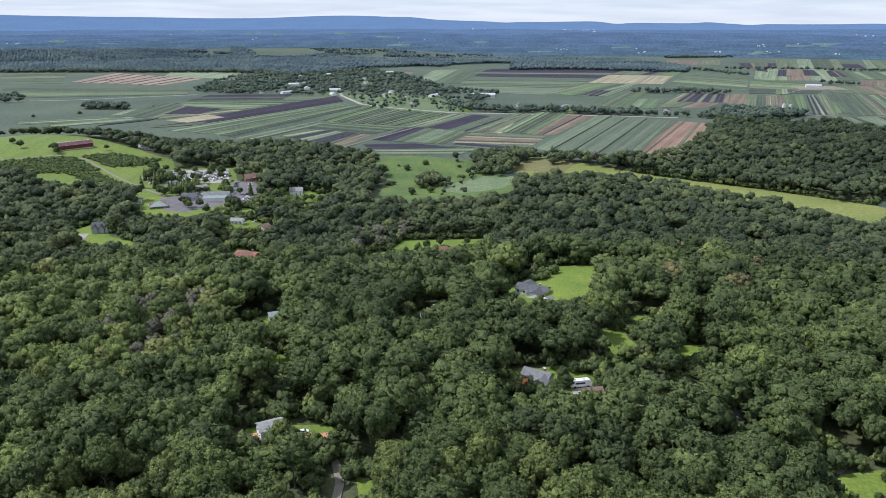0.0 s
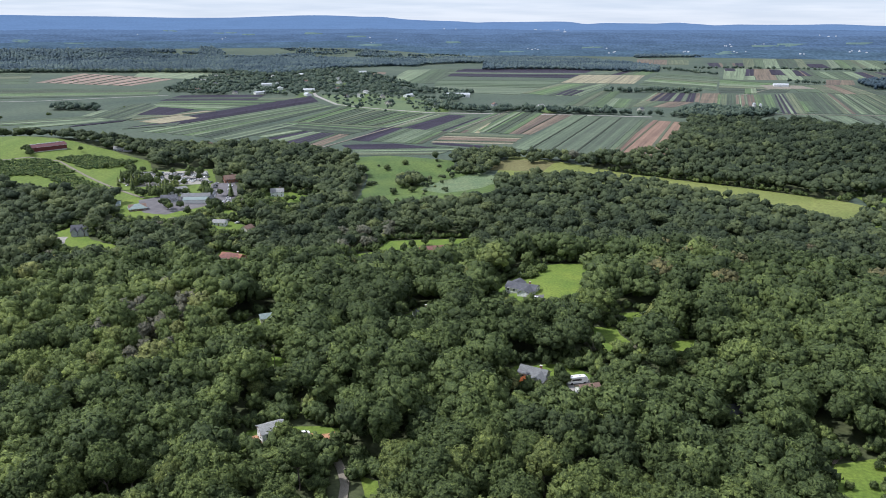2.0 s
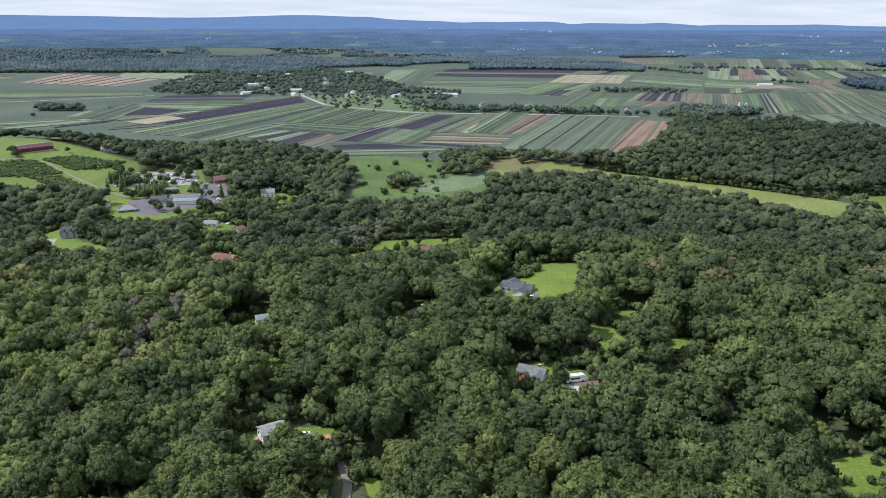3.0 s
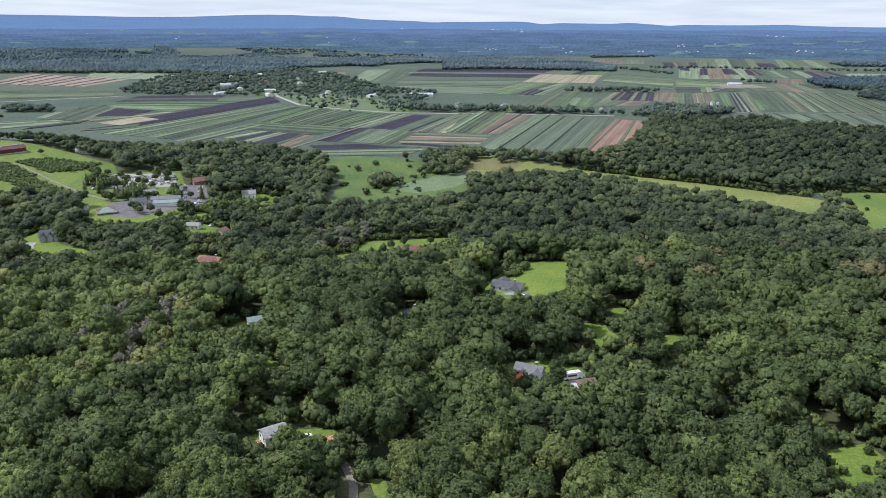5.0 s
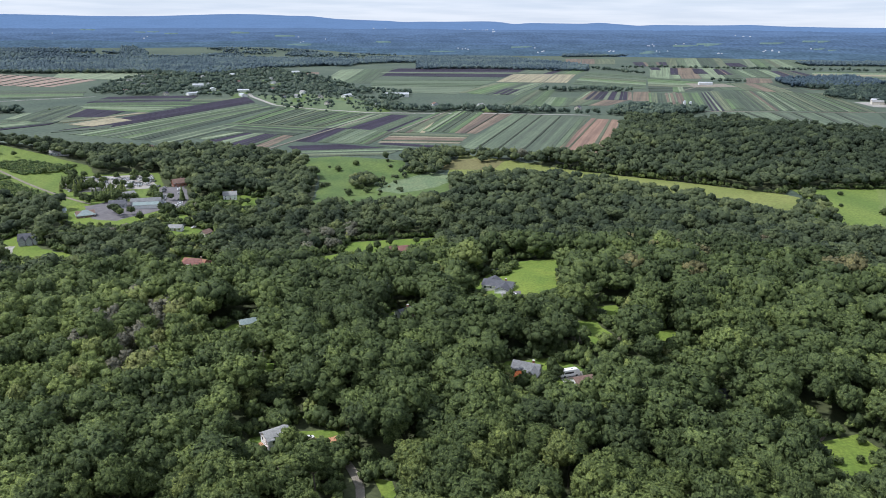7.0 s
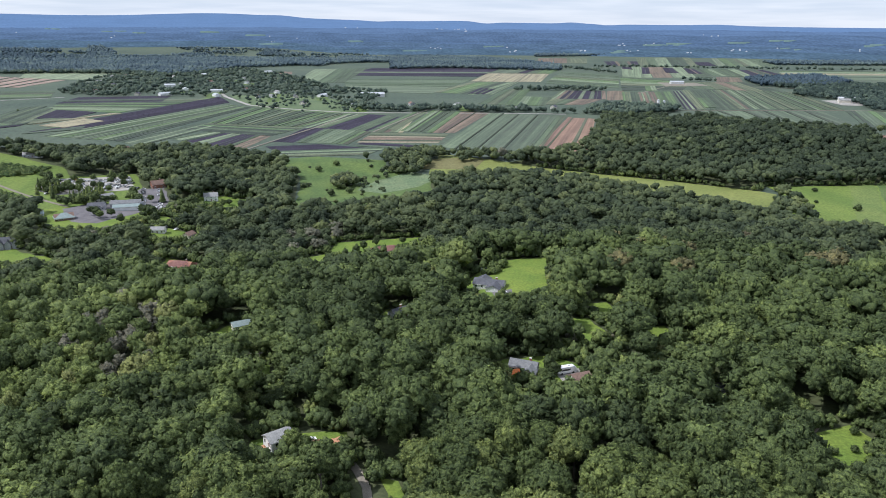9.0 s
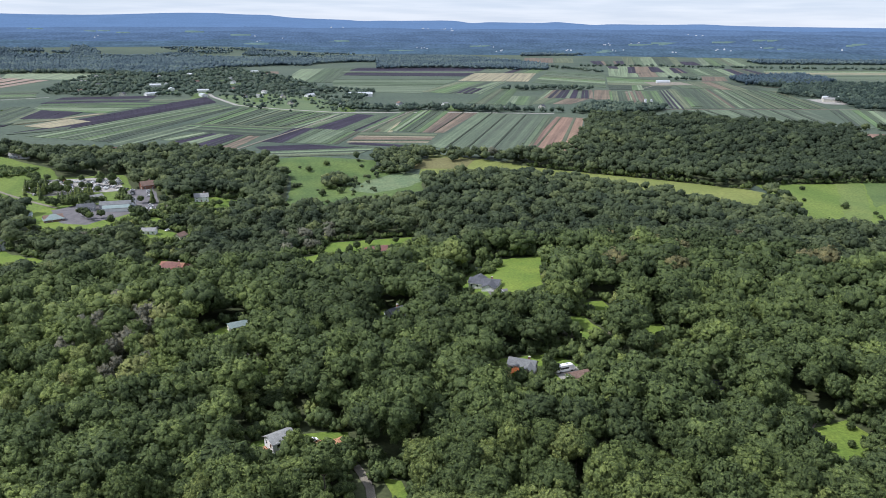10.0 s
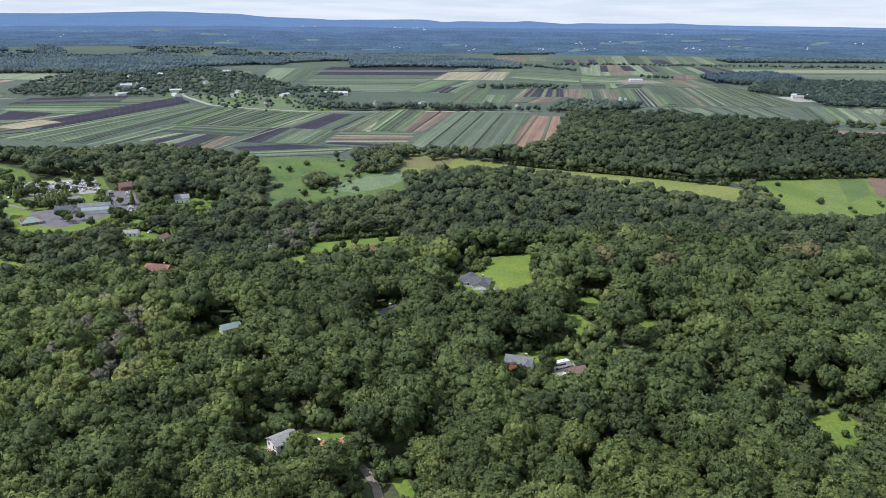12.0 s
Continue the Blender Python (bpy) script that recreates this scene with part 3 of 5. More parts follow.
def ico(level):
    bm = bmesh.new()
    bmesh.ops.create_icosphere(bm, subdivisions=level, radius=1)
    v = np.array([x.co[:] for x in bm.verts])
    f = np.array([[x.index for x in t.verts] for t in bm.faces])
    bm.free()
    return v, f


ICO1, ICO2 = ico(1), ico(2)
OCTA = (np.array([(1, 0, 0), (-1, 0, 0), (0, 1, 0), (0, -1, 0), (0, 0, 1), (0, 0, -1)], float) * 1.12,
        np.array([(0, 2, 4), (2, 1, 4), (1, 3, 4), (3, 0, 4), (2, 0, 5), (1, 2, 5), (3, 1, 5), (0, 3, 5)]))


def unit(v):
    return v / (np.linalg.norm(v, axis=1)[:, None] + 1e-9)


def crown(seed, tufts, leaves, leaf, heart, tall=1.0, knob=ICO1):
    """A crown about 10 m wide and 9 m high over its foot: rounded tufts of small leaf sprays on the dome of a dense heart.
    Returns points, faces and normals; the sprays catch the light as their tuft and the dome do."""
    rng = np.random.default_rng(seed)
    ang = rng.uniform(0, 2 * np.pi) + np.arange(tufts) * 2.399
    level = 1 - 1.3 * (np.arange(tufts) + 0.5) / tufts
    flat = np.sqrt(np.clip(1 - level**2, 0.02, 1))
    reach = rng.uniform(0.74, 1.2, tufts)
    mid = np.stack([3.35 * flat * np.cos(ang) * reach, 3.35 * flat * np.sin(ang) * reach, 3.4 * tall + 3.0 * level * reach * tall], -1)
    mid += rng.normal(0, 0.34, mid.shape)
    size = rng.uniform(0.8, 1.65, tufts) * np.sqrt(22 / tufts) * 1.06
    core = np.array((0, 0, 3.0 * tall))
    v = heart[0] * (3.2, 3.2, 3.1 * tall) * rng.uniform(0.85, 1.0, (len(heart[0]), 1)) + (0, 0, 3.3 * tall)
    vs, fs, ns = [v], [heart[1]], [unit(v - core)]
    n = len(heart[0])
    for m, s in zip(mid, size):
        ball = knob[0] @ np.array(Euler(rng.uniform(0, 6, 3)).to_matrix())
        v = ball * rng.uniform(0.75, 1.05, (len(knob[0]), 1)) * s + m
        vs.append(v), fs.append(knob[1] + n), ns.append(unit(0.52 * unit(ball) + 0.48 * unit(v - core)))
        n += len(v)
    many = leaves * 4
    pick = rng.integers(0, tufts, many)
    way = unit(rng.normal(size=(many, 3)))
    spot = mid[pick] + way * (size[pick] * rng.uniform(0.9, 1.22, many))[:, None]
    gap = np.linalg.norm(spot[:, None] - mid[None], axis=2) / size[None]
    gap[np.arange(many), pick] = 2
    out = np.linalg.norm((spot - (0, 0, 3.3 * tall)) / (3.2, 3.2, 3.1 * tall), axis=1)
    ok = np.flatnonzero((gap.min(1) > 0.86) & (out > 0.9) & (way[:, 2] > -0.8))[:leaves]
    spot, way = spot[ok], way[ok]
    lean = unit(way + rng.normal(0, 0.42, way.shape) + (0, 0, 0.25))
    side = unit(np.cross(lean, rng.normal(size=lean.shape)))
    up = np.cross(lean, side)
    w = leaf * rng.uniform(0.6, 1.35, (len(ok), 1))
    tri = np.stack([spot - side * w * 0.62 - up * w * 0.4, spot + side * w * 0.62 - up * w * 0.4, spot + up * w * 0.75 + lean * w * 0.18], 1).reshape(-1, 3)
    light = unit(0.46 * way + 0.42 * unit(spot - core) + 0.20 * lean)
    vs.append(tri), fs.append(np.arange(len(tri)).reshape(-1, 3) + n), ns.append(np.repeat(light, 3, axis=0))
    v = np.concatenate(vs)
    v[:, 2] = np.maximum(v[:, 2], 0.0)
    return v, np.concatenate(fs), np.concatenate(ns)


def conifer(seed, tiers):
    """A spruce-like cone of drooping sprays, about 3 m wide and 9 m high."""
    rng = np.random.default_rng(seed)
    vs, fs, n = [], [], 0
    for k in range(tiers):
        h = k / tiers
        r, z = 1.7 * (1 - h) + 0.15, 0.6 + 8.4 * h
        m = 11
        an = np.arange(m) * 2 * np.pi / m + rng.uniform(0, 1)
        rr = r * rng.uniform(0.7, 1.15, m)
        rim = np.stack([rr * np.cos(an), rr * np.sin(an), np.full(m, z) + rng.normal(0, 0.12, m)], -1)
        vs.append(np.vstack([rim, [[0, 0, z + 8.4 / tiers * 1.9]]]))
        fs.append(np.array([[j, (j + 1) % m, m] for j in range(m)]) + n)
        n += m + 1
    return np.concatenate(vs), np.concatenate(fs)


def raw_mesh(name, v, f, mat, tone=None, normals=None):
    me = bpy.data.meshes.new(name)
    me.vertices.add(len(v))
    me.vertices.foreach_set("co", np.ascontiguousarray(v, np.float32).ravel())
    me.loops.add(f.size)
    me.loops.foreach_set("vertex_index", np.ascontiguousarray(f, np.int32).ravel())
    me.polygons.add(len(f))
    me.polygons.foreach_set("loop_start", np.arange(0, f.size, 3, dtype=np.int32))
    me.materials.append(mat)
    if tone is not None:
        at = me.attributes.new("tone", "FLOAT", "POINT")
        at.data.foreach_set("value", np.ascontiguousarray(tone, np.float32))
    me.polygons.foreach_set("use_smooth", np.ones(len(f), bool))
    me.update(calc_edges=True)
    if normals is not None:
        me.normals_split_custom_set_from_vertices(normals)
    return me


def trunk_mesh(seed, tall, bend=0.6):
    """A tapered trunk that forks into a few limbs."""
    rng = np.random.default_rng(seed)
    vs, fs, n = [], [], 0

    def limb(p, q, r0, r1, sides=7):
        nonlocal n
        p, q = np.array(p, float), np.array(q, float)
        d = (q - p) / np.linalg.norm(q - p)
        s = np.cross(d, (0.3, 0.9, 0.1))
        s /= np.linalg.norm(s)
        u = np.cross(d, s)
        an = np.arange(sides) * 2 * np.pi / sides
        ring = np.cos(an)[:, None] * s + np.sin(an)[:, None] * u
        vs.append(np.vstack([p + ring * r0, q + ring * r1]))
        for k in range(sides):
            j = (k + 1) % sides
            fs.extend([[n + k, n + j, n + sides + j], [n + k, n + sides + j, n + sides + k]])
        n += 2 * sides

    top = (rng.normal(0, bend), rng.normal(0, bend), tall * 0.62)
    limb((0, 0, -0.4), (0, 0, 0.9), 0.48, 0.33)
    limb((0, 0, 0.9), top, 0.33, 0.24)
    for k in range(4):
        an = k * 1.7 + rng.uniform(0, 1)
        limb(top, (top[0] + 2.6 * math.cos(an), top[1] + 2.6 * math.sin(an), tall * rng.uniform(0.85, 1.0)), 0.2, 0.06, 5)
    return np.concatenate(vs), np.array(fs)


def scatter(poly, step, seed, jitter=0.42):
    rng = np.random.default_rng(seed)
    a = np.array(poly, float)
    gx, gy = np.meshgrid(np.arange(a[:, 0].min(), a[:, 0].max(), step), np.arange(a[:, 1].min(), a[:, 1].max(), step))
    gx = gx + (np.arange(gx.shape[0])[:, None] % 2) * step / 2
    p = np.stack([gx.ravel(), gy.ravel()], -1) + rng.uniform(-jitter, jitter, (gx.size, 2)) * step
    return p[inside(p[:, 0], p[:, 1], poly)]


def away(p, poly, margin):
    """True for points that are neither inside an outline nor within a margin of it."""
    out = ~inside(p[:, 0], p[:, 1], poly)
    for q0, q1 in zip(poly, poly[1:] + poly[:1]):
        q0, q1 = np.array(q0, float), np.array(q1, float)
        k = np.clip(((p - q0) @ (q1 - q0)) / ((q1 - q0) @ (q1 - q0)), 0, 1)
        out &= np.linalg.norm(p - (q0 + k[:, None] * (q1 - q0)), axis=1) > margin
    return out


def patchy(p, scale, seed):
    """A smooth value from 0 to 1 that wanders over the plan."""
    return np.array([0.5 + 0.5 * noise.noise((x / scale, y / scale, seed)) for x, y in p])


def grove(name, p, size, tone, kinds, mat, label, sink=0.0, category="trees"):
    """Many trees in one mesh: each a turned and stretched form of one of the kinds."""
    rng = np.random.default_rng(len(p))
    vs, fs, ts, ns, n = [], [], [], [], 0
    z = height(p[:, 0], p[:, 1])
    for (x, y), g, s, k in zip(p, z, size, tone):
        v, f, m = kinds[rng.integers(len(kinds))]
        an = rng.uniform(0, 2 * np.pi)
        c, sn = math.cos(an), math.sin(an)
        w = s[0] / 10.0
        vs.append(np.stack([(v[:, 0] * c - v[:, 1] * sn) * w + x, (v[:, 0] * sn + v[:, 1] * c) * w + y,
                            g + s[1] - sink + v[:, 2] * s[2]], -1).astype(np.float32))
        ns.append(np.stack([m[:, 0] * c - m[:, 1] * sn, m[:, 0] * sn + m[:, 1] * c, m[:, 2]], -1).astype(np.float32))
        fs.append((f + n).astype(np.int32))
        ts.append(np.full(len(v), k, np.float32))
        n += len(v)
    if not vs:
        return None
    me = raw_mesh(name, np.concatenate(vs), np.concatenate(fs), mat, np.concatenate(ts), np.concatenate(ns))
    return tagged(new(name, me), label, category, kind="stuff")


def sizes(p, rng, wide=(8.5, 15.0), stem=(3.0, 8.0), tall=(0.9, 1.35)):
    n = len(p)
    w = wide[0] + (wide[1] - wide[0]) * rng.uniform(0, 1, n) ** 1.35
    return np.stack([w, rng.uniform(*stem, n), rng.uniform(*tall, n) * np.minimum(w, 0.35 * w + 6.8) / 10.5], -1)


KIND0 = [crown(k, 46 + 2 * (k % 5), 1300, 0.43, ICO2, 1.0 + 0.1 * (k % 3), OCTA) for k in range(8)]
KIND1 = [crown(20 + k, 27, 400, 0.57, ICO1, 1.0, OCTA) for k in range(8)]
KIND2 = [crown(40 + k, 17, 105, 0.86, ICO1, 1.0, OCTA) for k in range(8)]
KIND3 = [crown(60 + k, 9, 26, 1.05, ICO1, 1.0, OCTA) for k in range(8)]
KIND4 = [(OCTA[0] * np.random.default_rng(80 + k).uniform(0.7, 1.2, (6, 1)) * (4.4, 4.4, 4.4) + (0, 0, 3.6), OCTA[1], OCTA[0]) for k in range(8)]
KIND5 = [crown(100 + k, 6, 4, 1.6, OCTA, 1.0, OCTA) for k in range(8)]

rng_trees = np.random.default_rng(5)
near = scatter(NEAR_WOOD, 8.6, 11)
ang = np.degrees(np.arctan2(near[:, 0] + 30, near[:, 1] + 10))
dist = np.hypot(near[:, 0] + 30, near[:, 1])
near = near[(ang > -36) & (ang < 50) & (dist > 125)]
for outline in CLEARINGS:
    near = near[away(near, outline, 3.6)]
dist = np.hypot(near[:, 0] + 30, near[:, 1])
near, dist = near[np.argsort(dist)], np.sort(dist)
PALE_WOOD = [(-239, 416), (-204, 423), (-124, 368), (-92, 334), (-93, 285), (-116, 262), (-157, 237), (-230, 300)]
DARK_WOOD = [(-95, 413), (-33, 441), (20, 392), (40, 322), (-3, 276), (-31, 290), (-65, 332)]
TALL_GROUP = [(-48, 218), (-41, 263), (-15, 263), (-11, 225), (-24, 203), (-40, 206)]
EAST_WOOD = [(88, 578), (272, 606), (321, 439), (226, 307), (151, 346), (82, 400)]
LIME_WOOD = [(101, 278), (130, 302), (170, 298), (155, 251), (111, 236)]
tone = np.clip(0.38 + 0.65 * (patchy(near, 55, 3) - 0.5) + rng_trees.normal(0, 0.17, len(near)), 0, 0.93)
size = sizes(near, rng_trees, (8.5, 19.0), (2.0, 9.5), (0.95, 1.45))
size[inside(*near.T, PALE_WOOD)] *= (0.8, 0.85, 0.9)
size *= 1.1 - np.outer(ss(400, 520, dist), (0.22, 0.3, 0.3))
size[inside(*near.T, TALL_GROUP)] *= (1.1, 1.5, 1.25)
size[(near[:, 0] < -250) & (near[:, 1] > 800)] *= (0.9, 0.7, 0.8)
tone = np.clip(tone - 0.10 * ss(420, 560, dist) + 0.26 * inside(*near.T, PALE_WOOD) - 0.14 * inside(*near.T, DARK_WOOD) + 0.12 * inside(*near.T, LIME_WOOD) - 0.13 * inside(*near.T, EAST_WOOD), 0, 0.93)
rust = inside(near[:, 0], near[:, 1], [(90, 330), (110, 430), (230, 440), (250, 330)]) & (rng_trees.uniform(size=len(near)) < 0.07)
tone[rust] = 0.965
for share, outline in YOUNG:
    low = inside(near[:, 0], near[:, 1], outline)
    size[low] *= (0.5 + 0.4 * share, share - 0.2, share)
GREY = [[(-140, 276), (-119, 279), (-113, 312), (-118, 362), (-142, 395), (-158, 358), (-157, 316)], [(-93, 534), (-70, 576), (-29, 572), (-27, 498), (-63, 474)]]
for outline in GREY:
    dry = inside(near[:, 0], near[:, 1], outline) & (rng_trees.uniform(size=len(near)) < 0.4)
    tone[dry] = 1.0
    size[dry] *= (0.85, 0.8, 0.85)

# the nearest three hundred stand one by one
near_trunks = [raw_mesh("trunk", *trunk_mesh(70 + k, 12.0), M_bark) for k in range(4)]
near_crowns = [raw_mesh("crown", v, f, M_leaf_near, normals=n) for v, f, n in KIND0]
for k in range(300):
    (x, y), (w, stem, tall) = near[k], size[k]
    tree = tagged(new("broadleaf_tree"), "leafy green broadleaf tree in a closed wood", "tree", "near woodland trees")
    tree.matrix_world = pose(x, y, ground_z(x, y), 0, 0, rng_trees.uniform(0, 360))
    stem_ob = new("trunk", near_trunks[k % 4])
    stem_ob.parent, stem_ob.scale = tree, (1, 1, (stem + 4) / 12)
    top_ob = new("crown", near_crowns[rng_trees.integers(8)])
    top_ob.parent = tree
    top_ob.matrix_basis = Matrix.LocRotScale((0, 0, stem), None, (w / 10, w / 10, tall))
rest = slice(300, None)
p, s, t, d = near[rest], size[rest], tone[rest], dist[rest]
# from 470 m on the leaf colour includes painted haze
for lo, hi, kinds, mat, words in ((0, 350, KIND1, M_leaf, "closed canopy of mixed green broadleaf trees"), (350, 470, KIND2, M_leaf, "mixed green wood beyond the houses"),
                                  (470, 600, KIND2, M_leaf_mid_haze, "mixed green wood towards the valley"), (600, 2000, KIND3, M_leaf_mid_haze, "green woods along the valley edge")):
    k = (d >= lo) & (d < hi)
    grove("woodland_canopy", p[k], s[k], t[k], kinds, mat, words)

# tree tone sinks eastward: a cloud shadow painted into the leaf colour
wood = scatter(BIG_WOOD, 9.4, 12)
grove("woodland_canopy", wood, sizes(wood, rng_trees, (8, 17), (2, 9), (0.9, 1.3)), np.clip(0.26 - 0.26 * ss(330, 520, wood[:, 0]) + 0.6 * (patchy(wood, 60, 8) - 0.5) + rng_trees.normal(0, 0.14, len(wood)), 0, 0.9), KIND3, M_leaf_mid_haze,
      "dense dark green wood beside the hay field, cloud shade toned into its east")
# low trees fill the gaps under the near canopy
low_trees = scatter([(-150, 110), (-230, 330), (300, 330), (180, 110)], 11.0, 44)
low_trees = low_trees[np.hypot(low_trees[:, 0] + 30, low_trees[:, 1]) > 128]
for outline in CLEARINGS:
    low_trees = low_trees[away(low_trees, outline, 2.5)]
grove("understorey", low_trees, sizes(low_trees, rng_trees, (6, 9), (0.0, 3.0), (0.9, 1.3)), np.clip(rng_trees.normal(0.4, 0.2, len(low_trees)), 0, 0.9), KIND3, M_leaf, "low young trees under the canopy")
# younger growth round the yards
for n, (share, outline) in enumerate(YOUNG):
    p = scatter(outline, 6.5, 90 + n)
    for other in CLEARINGS:
        p = p[away(p, other, 1.0)]
    if len(p):
        grove("young_growth", p, sizes(p, rng_trees, (4.5, 7.5), (0.0, 0.8), (0.8, 1.2)), np.clip(rng_trees.normal(0.5, 0.25, len(p)), 0, 1), KIND3, M_leaf,
              "low young trees and bushes round a yard")
# bushes and low boughs close the edges of the clearings
rim = []
rng_rim = np.random.default_rng(77)
for outline in CLEARINGS[7:]:
    c = np.mean(np.array(outline, float), axis=0)
    for (x0, y0), (x1, y1) in zip(outline, outline[1:] + outline[:1]):
        n = max(1, int(math.hypot(x1 - x0, y1 - y0) / 3.2))
        for k in range(n):
            q = np.array([x0 + (x1 - x0) * (k + rng_rim.uniform()) / n, y0 + (y1 - y0) * (k + rng_rim.uniform()) / n])
            rim.append(q + (q - c) / np.linalg.norm(q - c) * rng_rim.uniform(1.8, 5.5))
for line in ([(172, 812), (222, 785), (258, 764), (316, 712), (354, 674), (394, 642), (414, 664), (476, 658), (584, 648), (690, 650)],):
    for (x0, y0), (x1, y1) in zip(line, line[1:]):
        n = int(math.hypot(x1 - x0, y1 - y0) / 4)
        rim += [np.array([x0 + (x1 - x0) * k / n + rng_rim.normal(0, 1.5), y0 + (y1 - y0) * k / n + rng_rim.normal(0, 1.5) + 2]) for k in range(n)]
rim = np.array(rim)
for outline in CLEARINGS:
    rim = rim[~inside(rim[:, 0], rim[:, 1], outline)]
grove("edge_bushes", rim, sizes(rim, rng_rim, (4.5, 7.5), (0.0, 0.6), (0.9, 1.5)), np.clip(rng_rim.normal(0.4, 0.2, len(rim)), 0, 0.9), KIND3, M_leaf, "low boughs and bushes along clearing edges", category="bushes")
# the same wood goes on below and behind
under = scatter([(-210, -110), (-210, 120), (150, 120), (150, -110)], 8.8, 15)
under = under[np.hypot(under[:, 0] + 30, under[:, 1]) <= 125]
grove("woodland_canopy", under, sizes(under, rng_trees, (9, 15), (3, 7), (0.9, 1.3)), np.clip(rng_trees.normal(0.4, 0.2, len(under)), 0, 0.9), KIND2, M_leaf, "closed canopy of green broadleaf trees below")

# ---- far belts, wooded rises and the blue ridges ----


def belt(path, wide, step, seed, words="hedgerow belt of trees between the fields", hi=(7, 12)):
    """Trees along a line across the fields."""
    rng = np.random.default_rng(seed)
    pts = []
    for (x0, y0), (x1, y1) in zip(path, path[1:]):
        n = max(1, int(math.hypot(x1 - x0, y1 - y0) / step))
        for k in range(n):
            for _ in range(max(1, int(wide / 12))):
                pts.append((x0 + (x1 - x0) * (k + rng.uniform()) / n + rng.normal(0, wide / 3), y0 + (y1 - y0) * (k + rng.uniform()) / n + rng.normal(0, wide / 3)))
    p = np.array(pts)
    return grove("tree_belt", p, sizes(p, rng, hi, (0.5, 4), (0.8, 1.4)), np.clip(0.35 + rng.normal(0, 0.25, len(p)), 0, 1), *((KIND3, M_leaf_mid_haze) if p[:, 1].mean() < 1000 else (KIND5, M_leaf_far_haze)), words)


def copse(poly, step, seed, words, share=1.0, avoid=(), clump=0.0, wide=(9, 15), deep=0.4):
    rng = np.random.default_rng(seed)
    p = scatter(poly, step, seed)
    p = p[rng.uniform(size=len(p)) < (share if clump <= 0 else np.clip(share + clump * (patchy(p, 60, seed) - 0.5), 0, 1))]
    for outline in avoid:
        p = p[away(p, outline, 3)]
    return grove("copse", p, sizes(p, rng, wide, (0.5, 4), (0.8, 1.3)), np.clip(deep + rng.normal(0, 0.25, len(p)), 0, 1), *((KIND3, M_leaf_mid_haze) if p[:, 1].mean() < 1000 else (KIND5, M_leaf_far_haze)), words)


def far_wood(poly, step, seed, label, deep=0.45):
    """A wood kilometres off: a plain small crown for each tree, in the leaf colour that holds painted haze."""
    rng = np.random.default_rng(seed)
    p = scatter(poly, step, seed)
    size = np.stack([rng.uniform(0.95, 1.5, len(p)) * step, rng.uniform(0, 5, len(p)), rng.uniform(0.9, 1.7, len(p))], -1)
    return grove("far_wood", p, size, np.clip(deep + 1.3 * (patchy(p, 150, seed) - 0.5) + rng.normal(0, 0.22, len(p)), 0, 1), KIND4, M_far_canopy_haze, label)


DARK_COPSE = [(1115, 1765), (1259, 1700), (1336, 1740), (1420, 1800), (1520, 2080), (1370, 2050), (1200, 1975)]
FAR_BAND = [(1052, 3560), (1657, 3660), (2593, 3570), (2799, 3820), (1790, 3870), (1155, 3860)]
HEDGE_LINES = [[(1001, 2642), (1190, 2632), (1366, 2553), (1534, 2477), (1750, 2402), (2100, 2250)], [(860, 2700), (906, 2446), (940, 2290)], [(1020, 1985), (1041, 1925), (1085, 1930)]]
FARM_WOOD = [(1031, 1502), (1064, 1400), (1028, 1286), (986, 1190), (1077, 1153), (1139, 1122), (1300, 1240), (1641, 1607), (1561, 1658), (1421, 1740), (1262, 1893), (1134, 1731), (1149, 1656)]
belt([(20, 1440), (60, 1380), (106, 1318), (168, 1345), (225, 1314), (323, 1292), (350, 1280)], 36, 6, 1, "belt of trees along the farm lane", (8, 14))
belt([(352, 1268), (402, 1256), (424, 1245)], 14, 6, 7, "trees along the farm lane", (8, 12))
copse([(427, 1235), (500, 1205), (600, 1225), (637, 1282), (600, 1340), (560, 1360), (482, 1317)], 9, 39, "trees round the silos", 0.9)
belt([(448, 1740), (514, 1705), (564, 1728), (649, 1682)], 34, 5, 2, "narrow wood between the far fields")
belt([(800, 960), (860, 930), (905, 905)], 26, 7, 8, "row of round trees beside the far field")
belt([(59, 842), (83, 846), (103, 844), (134, 836), (169, 828), (200, 822)], 18, 2.6, 9, "trees along the edge of the black soil", (9, 14))
belt([(-1, 713), (15, 746), (32, 780), (55, 797)], 12, 5, 10, "line of shrubs across the meadow", (4, 8))
belt([(30, 830), (60, 845), (98, 862)], 18, 4, 13, "trees between meadow and strips", (8, 13))
belt([(400, 604), (412, 630), (424, 650)], 12, 6, 11, "trees between hay field and pasture", (8, 13))
copse([(-680, 1370), (-588, 1368), (-600, 1400), (-687, 1430)], 9, 31, "small clump of trees in the pasture")
copse([(-1000, 1500), (-852, 1490), (-930, 1640), (-1060, 1660)], 14, 32, "scattered trees in the pasture", 0.6)
copse([(-30, 722), (-4, 716), (2, 730), (-14, 764), (-26, 756)], 6.5, 33, "bushes in the meadow", 0.8)
copse([(30, 790), (66, 775), (98, 835), (96, 862), (40, 862)], 7.5, 34, "round trees between meadow and hay field", 0.9)
copse([(350, 560), (372, 528), (388, 560), (376, 590)], 8, 35, "trees at the end of the hay field", 0.9)
